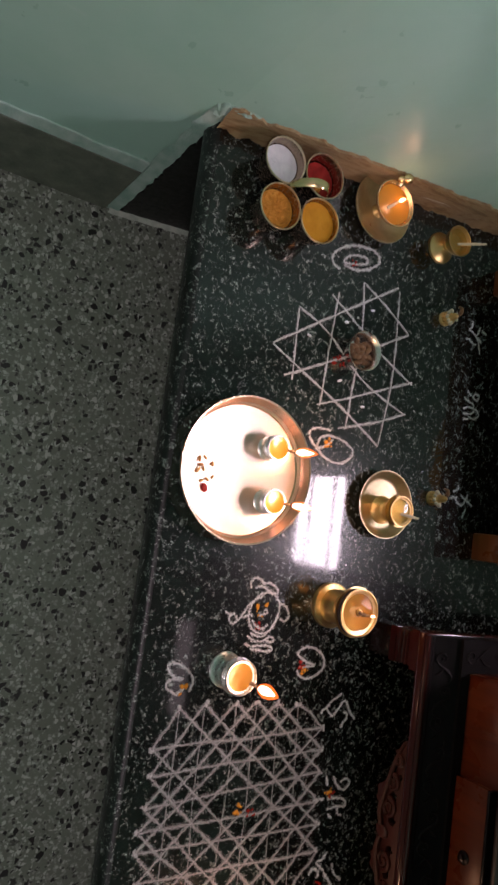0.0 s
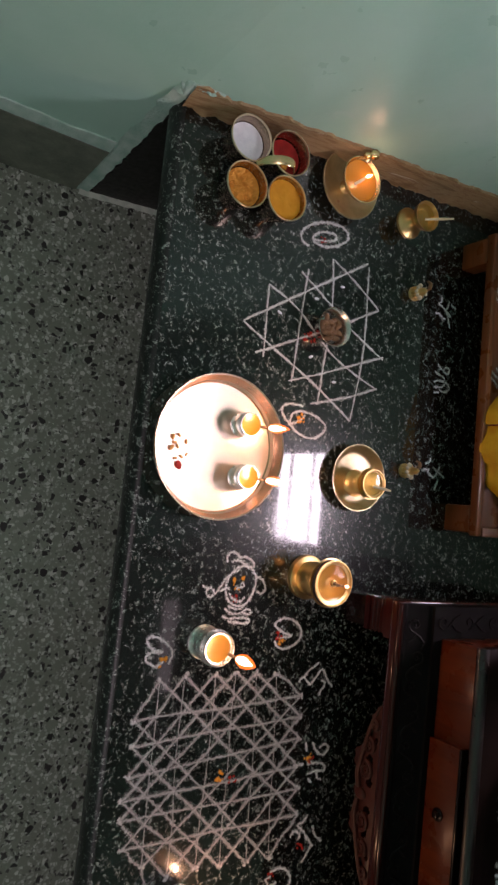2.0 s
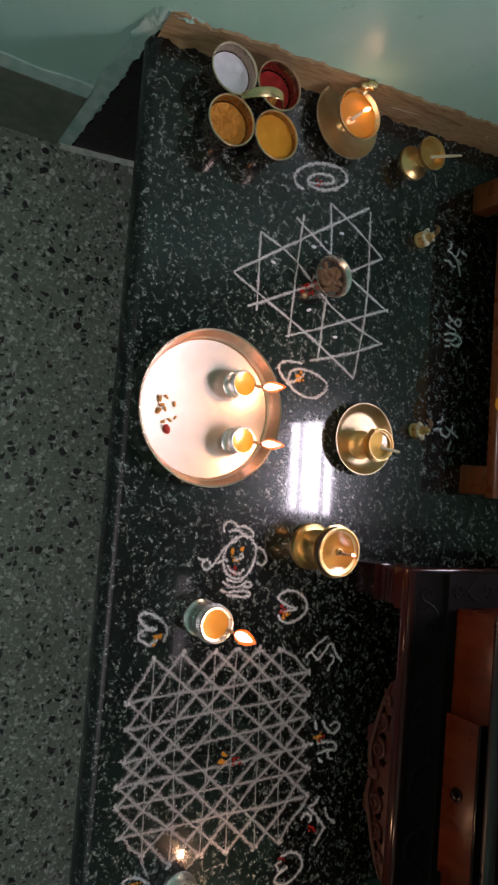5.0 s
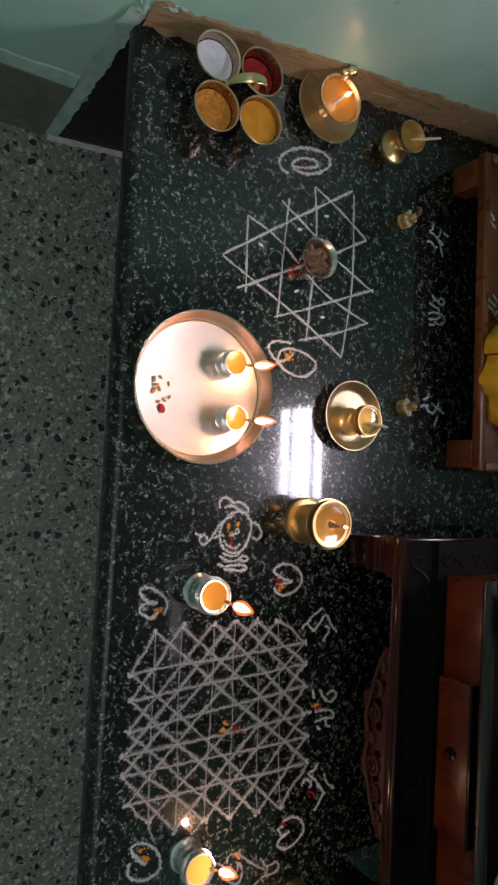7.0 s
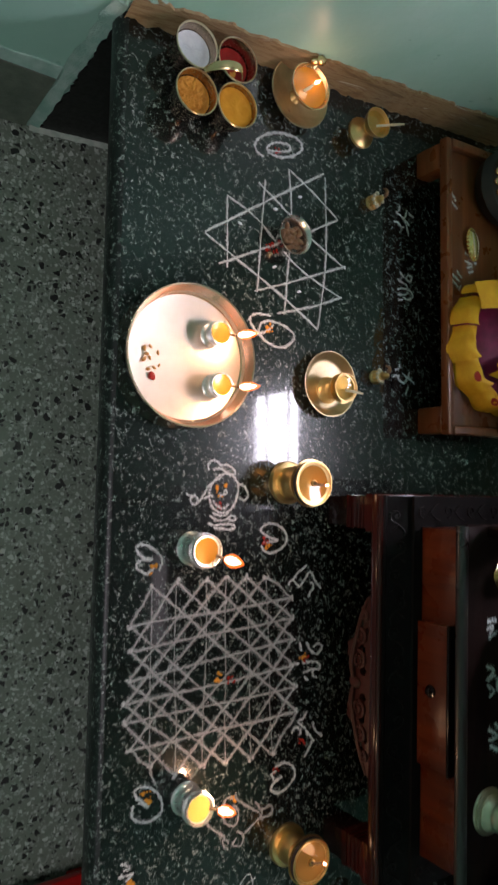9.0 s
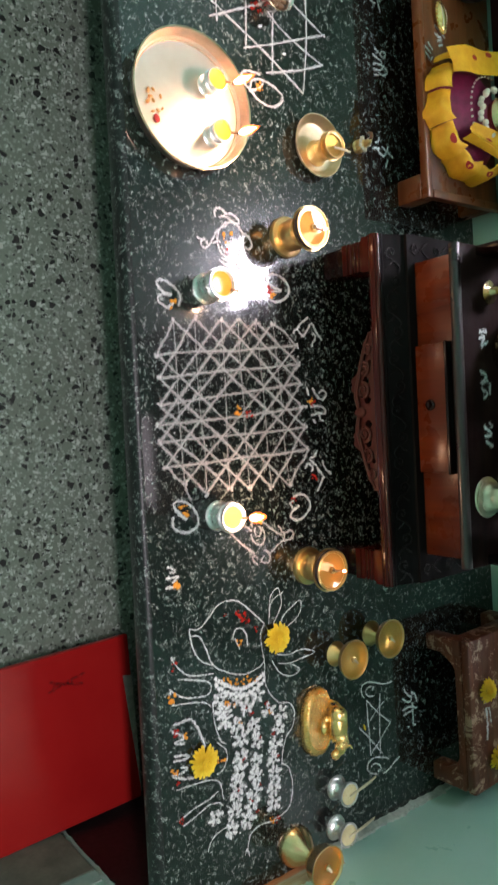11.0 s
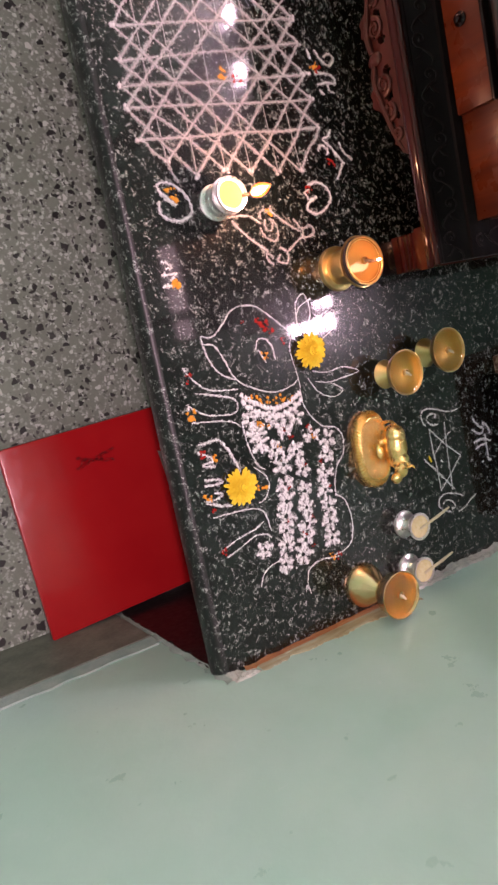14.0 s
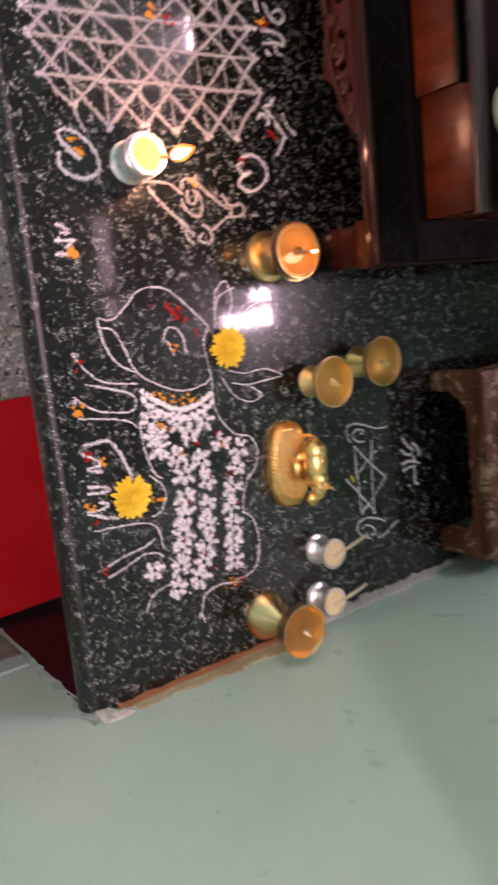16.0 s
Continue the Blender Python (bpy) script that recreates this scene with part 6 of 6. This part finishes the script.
p = pot("brass_pot", "round polished brass water pot on the shrine shelf", (0.900, 0.510, SHELF), round_pot(0.048, 0.085, 0.030), PALEBRASS, group="pots on the shrine")
p = pot("copper_pot", "round copper water pot with a banded neck", (0.992, 0.535, SHELF), round_pot(0.046, 0.080, 0.030), COPPER, group="pots on the shrine")
part("band", lathe([(0.0445, 0.042), (0.047, 0.044), (0.047, 0.049), (0.0435, 0.051)], 40), COPPER, p)
p = pot("brass_pot", "small brass pot with a raised band on the shrine shelf", (1.080, 0.520, SHELF), round_pot(0.036, 0.066, 0.024), BRASS, group="pots on the shrine")
part("band", lathe([(0.0345, 0.034), (0.037, 0.036), (0.037, 0.040), (0.0335, 0.042)], 40), BRASS, p)
BELLMETAL = varied("pale_bell_metal", (0.60, 0.52, 0.38), (0.72, 0.64, 0.50), 30, 0.3, 1.0, 0.05)
bell = thing("hand_bell", "pale brass hand bell standing on the shrine shelf", "bell", (1.128, 0.446, SHELF))
part("skirt", lathe([(0.031, 0), (0.0325, 0.002), (0.0315, 0.004), (0.0295, 0.0045), (0.0300, 0.0065), (0.0275, 0.0080), (0.0255, 0.0085), (0.0262, 0.0105), (0.0235, 0.0125), (0.0212, 0.020), (0.0205, 0.0215), (0.0208, 0.023), (0.0180, 0.031), (0.0125, 0.037), (0, 0.040)], 40), BELLMETAL, bell)
part("handle", lathe([(0.005, 0.038), (0.008, 0.044), (0.005, 0.050), (0.010, 0.058), (0.014, 0.066), (0.010, 0.074), (0.005, 0.078), (0.007, 0.084), (0, 0.090)], 24), BELLMETAL, bell)
bm = lathe([(0, 0), (0.018, 0), (0.019, 0.003), (0.008, 0.007), (0.005, 0.016), (0.010, 0.024), (0.016, 0.034), (0.014, 0.040), (0, 0.042)], 24)
tube([(0.0, -0.004, 0.034), (0.0, -0.022, 0.036), (0.0, -0.036, 0.030)], [0.004, 0.003, 0.002], 6, bm)
tube([(0.0, 0.01, 0.036), (0.006, 0.022, 0.046), (0.004, 0.030, 0.052)], [0.005, 0.004, 0.001], 6, bm)
solid("brass_ladle", bm, PALEBRASS, "small spouted brass vessel on the shrine shelf", "vessel", (0.806, 0.480, SHELF))
drawing("shelf_letters", "unreadable white chalk marks on the dark shelf board", [
    (0.0075, 0.868, 0.448, 0.868, 0.468), (0.0060, 0.880, 0.446, 0.876, 0.462, 0.890, 0.452, 0.884, 0.470),
    (0.0060, 0.930, 0.444, 0.938, 0.462, 0.948, 0.446, 0.944, 0.466), (0.0060, 0.956, 0.446, 0.966, 0.462, 0.974, 0.450), (0.0060, 0.948, 0.470, 0.968, 0.468),
    (0.0075, 1.016, 0.448, 1.030, 0.466, 1.034, 0.448), (0.0075, 1.040, 0.450, 1.050, 0.470), (0.0060, 1.010, 0.462, 1.020, 0.470)], CHALKDENSE, SHELF, category="chalk marks")

# ---- worn stool by the wall ----
seat = thing("wooden_stool", "low worn wooden stool with square feet and arched front rail", "stool", (1.5785, 0.0, 0))
part("seat_board", box(-0.142, 0.160, 0.600, 0.822, 0.080, 0.098, 0.004), WORNWOOD, seat)
for x, w in ((-0.126, 0.016), (0.139, 0.018)):
    part("leg", box(x - w, x + w, 0.596, 0.630, 0.0, 0.080, 0.004), WORNWOOD, seat)
    part("leg", box(x - w, x + w, 0.780, 0.815, 0.0, 0.080, 0.004), WORNWOOD, seat)
bm = bmesh.new()
rows = []
for k in range(25):
    u = k / 24 * 2 - 1
    x = 0.0065 + 0.1165 * u
    d = 0.014 + 0.034 * max(0.0, (abs(u) - 0.72) / 0.28) ** 2
    rows.append([bm.verts.new((x, y, z)) for y, z in ((0.598, 0.0805), (0.598, 0.0805 - d), (0.612, 0.0805 - d), (0.612, 0.0805))])
for a, b in zip(rows, rows[1:]):
    for k in range(4):
        bm.faces.new((a[k], a[(k + 1) % 4], b[(k + 1) % 4], b[k]))
part("front_rail", bm, WORNWOOD, seat, "arched rail with chipped paint")
part("side_rail", box(-0.140, -0.112, 0.630, 0.780, 0.050, 0.080, 0.003), WORNWOOD, seat)
part("side_rail", box(0.125, 0.150, 0.630, 0.780, 0.050, 0.080, 0.003), WORNWOOD, seat)
blossom((1.540, 0.645, 0.100), 0.024, 15)
blossom((1.682, 0.668, 0.100), 0.024, 70)
drawing("stool_chalk", "line of white chalk on the worn stool", [(0.008, 1.575, 0.645, 1.600, 0.648, 1.640, 0.645), (0.004, 1.578, 0.655, 1.61, 0.660)], CHALKDENSE, 0.098, category="chalk marks")

# ---- low prayer seat with dressed idol ----
tray = thing("prayer_seat", "low polished wooden seat with raised front rail for idols", "low table", (0.325, 0.0, 0))
part("board", box(-0.262, 0.262, 0.594, 0.822, 0.058, 0.068, 0.002), TRAYWOOD, tray)
part("front_rail", box(-0.266, 0.266, 0.580, 0.594, 0.064, 0.082, 0.003), TRAYWOOD, tray)
for x in (-0.258, 0.258):
    part("side_rail", box(x - 0.008, x + 0.008, 0.594, 0.822, 0.068, 0.084, 0.003), TRAYWOOD, tray)
for x in (-0.240, 0.240):
    for y in (0.600, 0.790):
        part("foot", box(x - 0.026, x + 0.022, y - 0.012, y + 0.024, 0.0, 0.058, 0.004), TRAYWOOD, tray)
part("back_board", box(-0.262, 0.262, 0.806, 0.822, 0.084, 0.210, 0.003), BOARDWOOD, tray, "dark wooden board at the back")
drawing("seat_chalk", "unreadable white chalk marks on the prayer seat", [
    (0.0056, 0.300, 0.606, 0.312, 0.626), (0.0056, 0.310, 0.604, 0.322, 0.622), (0.0042, 0.318, 0.630, 0.328, 0.622),
    (0.0070, 0.270, 0.640, 0.276, 0.660, 0.284, 0.646), (0.0070, 0.262, 0.655, 0.272, 0.672), (0.0050, 0.292, 0.618, 0.304, 0.632), (0.0050, 0.255, 0.640, 0.262, 0.656), (0.0050, 0.286, 0.664, 0.292, 0.650), (0.0056, 0.150, 0.605, 0.165, 0.618), (0.0056, 0.168, 0.606, 0.178, 0.622)], CHALKDENSE, 0.068, category="chalk marks")


def dressed_idol():
    """A seated idol bundled in pleated yellow cloth over magenta silk."""
    idol = thing("dressed_idol", "idol dressed in pleated yellow cloth with red dots and magenta silk", "idol", (0.425, 0.705, 0.068))
    part("skirt", lathe([(0, 0), (0.105, 0), (0.108, 0.006), (0.096, 0.022), (0.070, 0.040), (0.040, 0.052), (0, 0.056)], 40, sy=0.95), MAGENTA, idol, "magenta silk")
    def on_pleat(deg, u):
        """A point of the cloth band: u runs from its inner to its outer edge."""
        a = math.radians(deg)
        k = (deg - 196) % 31 / 31
        r = 0.104 + 0.021 * u + 0.007 * (k - 0.5) * u + 0.004 * math.sin(deg * 0.21)
        z = 0.052 - 0.020 * u ** 2 + 0.008 * k - (0.026 * max(0.0, u - 0.85) / 0.15)
        return Vector((r * math.cos(a), r * 0.98 * math.sin(a), z))

    for p in range(7):
        bm = bmesh.new()
        d0 = 196 + 31 * p
        rows = [[bm.verts.new(on_pleat(min(d0 + 30.9, d0 + 31 * i / 10), j / 8) + Vector((0, 0, 0.0015 * math.sin(i * 1.1 + j + p)))) for j in range(9)] for i in range(11)]
        for a, b in zip(rows, rows[1:]):
            for k in range(8):
                bm.faces.new((a[k], a[k + 1], b[k + 1], b[k]))
        part("pleat", bm, YELLOW, idol, "flat fold of yellow cloth")
    # broad loose corners of the cloth
    def corner_at(pts, u, v):
        x = (1 - u) * (1 - v) * pts[0][0] + u * (1 - v) * pts[1][0] + u * v * pts[2][0] + (1 - u) * v * pts[3][0]
        y = (1 - u) * (1 - v) * pts[0][1] + u * (1 - v) * pts[1][1] + u * v * pts[2][1] + (1 - u) * v * pts[3][1]
        return Vector((x, y, 0.062 + 0.010 * v + 0.004 * math.sin(u * 7 + v * 2) - 0.014 * max(0.0, 0.15 - u) / 0.15))

    def red_dot(points):
        bm = bmesh.new()
        bm.faces.new([bm.verts.new(p + Vector((0, 0, 0.0022))) for p in points])
        part("red_dot", bm, REDDOT, idol, "round red print")

    circle = [(math.cos(i * math.pi / 8), math.sin(i * math.pi / 8)) for i in range(16)]
    for pts, dots in (([(-0.100, -0.096), (-0.122, 0.060), (-0.070, 0.070), (-0.050, -0.094)], ((0.36, 0.42), (0.70, 0.18), (0.86, 0.62))), ([(0.060, -0.062), (0.032, -0.044), (0.044, 0.030), (0.088, 0.034)], ((0.5, 0.6),))):
        bm = bmesh.new()
        g = [[bm.verts.new(corner_at(pts, i / 10, j / 10)) for j in range(11)] for i in range(11)]
        for i in range(10):
            for j in range(10):
                bm.faces.new((g[i][j], g[i + 1][j], g[i + 1][j + 1], g[i][j + 1]))
        part("cloth_corner", bm, YELLOW, idol, "broad loose corner of yellow cloth")
        for u, v in dots:
            red_dot([corner_at(pts, u + 0.055 * c, v + 0.10 * s) for c, s in circle])
    for deg, u in ((211.5, 0.5), (304.5, 0.5), (335.5, 0.55), (366.5, 0.45)):
        red_dot([on_pleat(deg + 4.5 * c, u + 0.2 * s) for c, s in circle])
    body = lathe([(0, 0.05), (0.036, 0.052), (0.040, 0.066), (0.032, 0.084), (0.022, 0.092), (0.026, 0.104), (0.024, 0.120), (0.012, 0.136), (0, 0.145)], 28, at=(0.005, 0.05, 0))
    part("figure", body, PALEBRASS, idol, "pale brass figure")
    bm = bmesh.new()
    for k in range(16):
        a = math.pi * (1.0 + k / 15)
        ball((0.005 + 0.046 * math.cos(a), 0.026 + 0.046 * math.sin(a), 0.064 + 0.004 * math.sin(k * 2)), 0.0062, bm, seg=10, rings=7)
    part("bead_necklace", bm, PEARL, idol, "large pearly beads")
    bm = bmesh.new()
    for k in range(22):
        a = math.pi * (0.95 + 1.1 * k / 21)
        ball((0.0 + 0.072 * math.cos(a), 0.03 + 0.072 * math.sin(a), 0.050 + 0.008 * math.sin(a) ** 2), 0.0024, bm, seg=8, rings=5)
    part("fine_chain", bm, PEARL, idol)


dressed_idol()
locket = bmesh.new()
ball((0, 0, 0.007), 0.013, locket, sx=2.2, sy=1.05, sz=0.75, seg=20, rings=10)
for k in range(24):
    a = 2 * math.pi * k / 24
    ball((0.0285 * math.cos(a), 0.0140 * math.sin(a), 0.007), 0.0030, locket, seg=8, rings=5)
gilt = len(locket.faces)
for y in (-0.0055, 0.0055):
    for k in range(9):
        x = 0.0046 * (k - 4)
        ball((x, y * (1 - (x / 0.034) ** 2), 0.0155 - 0.006 * (x / 0.024) ** 2), 0.0021, locket, seg=8, rings=5)
ob = solid("brass_ornament", locket, GOLD, "oval gilt ornament bordered with beads on the prayer seat", "ornament", (0.240, 0.655, 0.068), 8)
ob.data.materials.append(PEARL)
for k, poly in enumerate(ob.data.polygons):
    poly.material_index = int(k >= gilt)
urn = thing("dark_urn", "dark round pot with a pale metal mouth on the prayer seat", "pot", (0.130, 0.722, 0.068))
part("body", lathe([(0, 0), (0.050, 0), (0.064, 0.012), (0.070, 0.030), (0.062, 0.046), (0.040, 0.056), (0.034, 0.052), (0, 0.050)], 40), DARKBEAD, urn)
part("mouth", lathe([(0.032, 0.050), (0.033, 0.058), (0.027, 0.062), (0.020, 0.058), (0, 0.054)], 32), DARKBEAD, urn)
bm = bmesh.new()
for k in range(26):
    a, r = k * 2.4, 0.030 * math.sqrt((k + 0.5) / 26)
    ball((r * math.cos(a) - 0.004, r * math.sin(a) - 0.004, 0.062 + 0.006 * (1 - r / 0.03) + 0.003 * rng.random()), 0.0045 * rng.uniform(0.7, 1.3), bm, seg=8, rings=6)
part("bead_heap", bm, SILVER, urn, "heaped silvery beads")
bm = bmesh.new()
for k in range(9):
    a = math.pi * (0.85 + 0.9 * k / 8)
    ball((0.052 * math.cos(a), 0.052 * math.sin(a), 0.052), 0.0075, bm, seg=10, rings=7)
part("bead_string", bm, PALEBRASS, urn, "string of pale brass beads")
# a stray petal by the small star
bm = ball((0, 0, 0.0012), 0.0045, sx=1.5, sy=0.45, sz=0.25, seg=12, rings=6)
solid("petal", bm, PETAL, "fallen pale yellow petal lying on the granite", "petal", (1.568, 0.407, 0.001), 15)
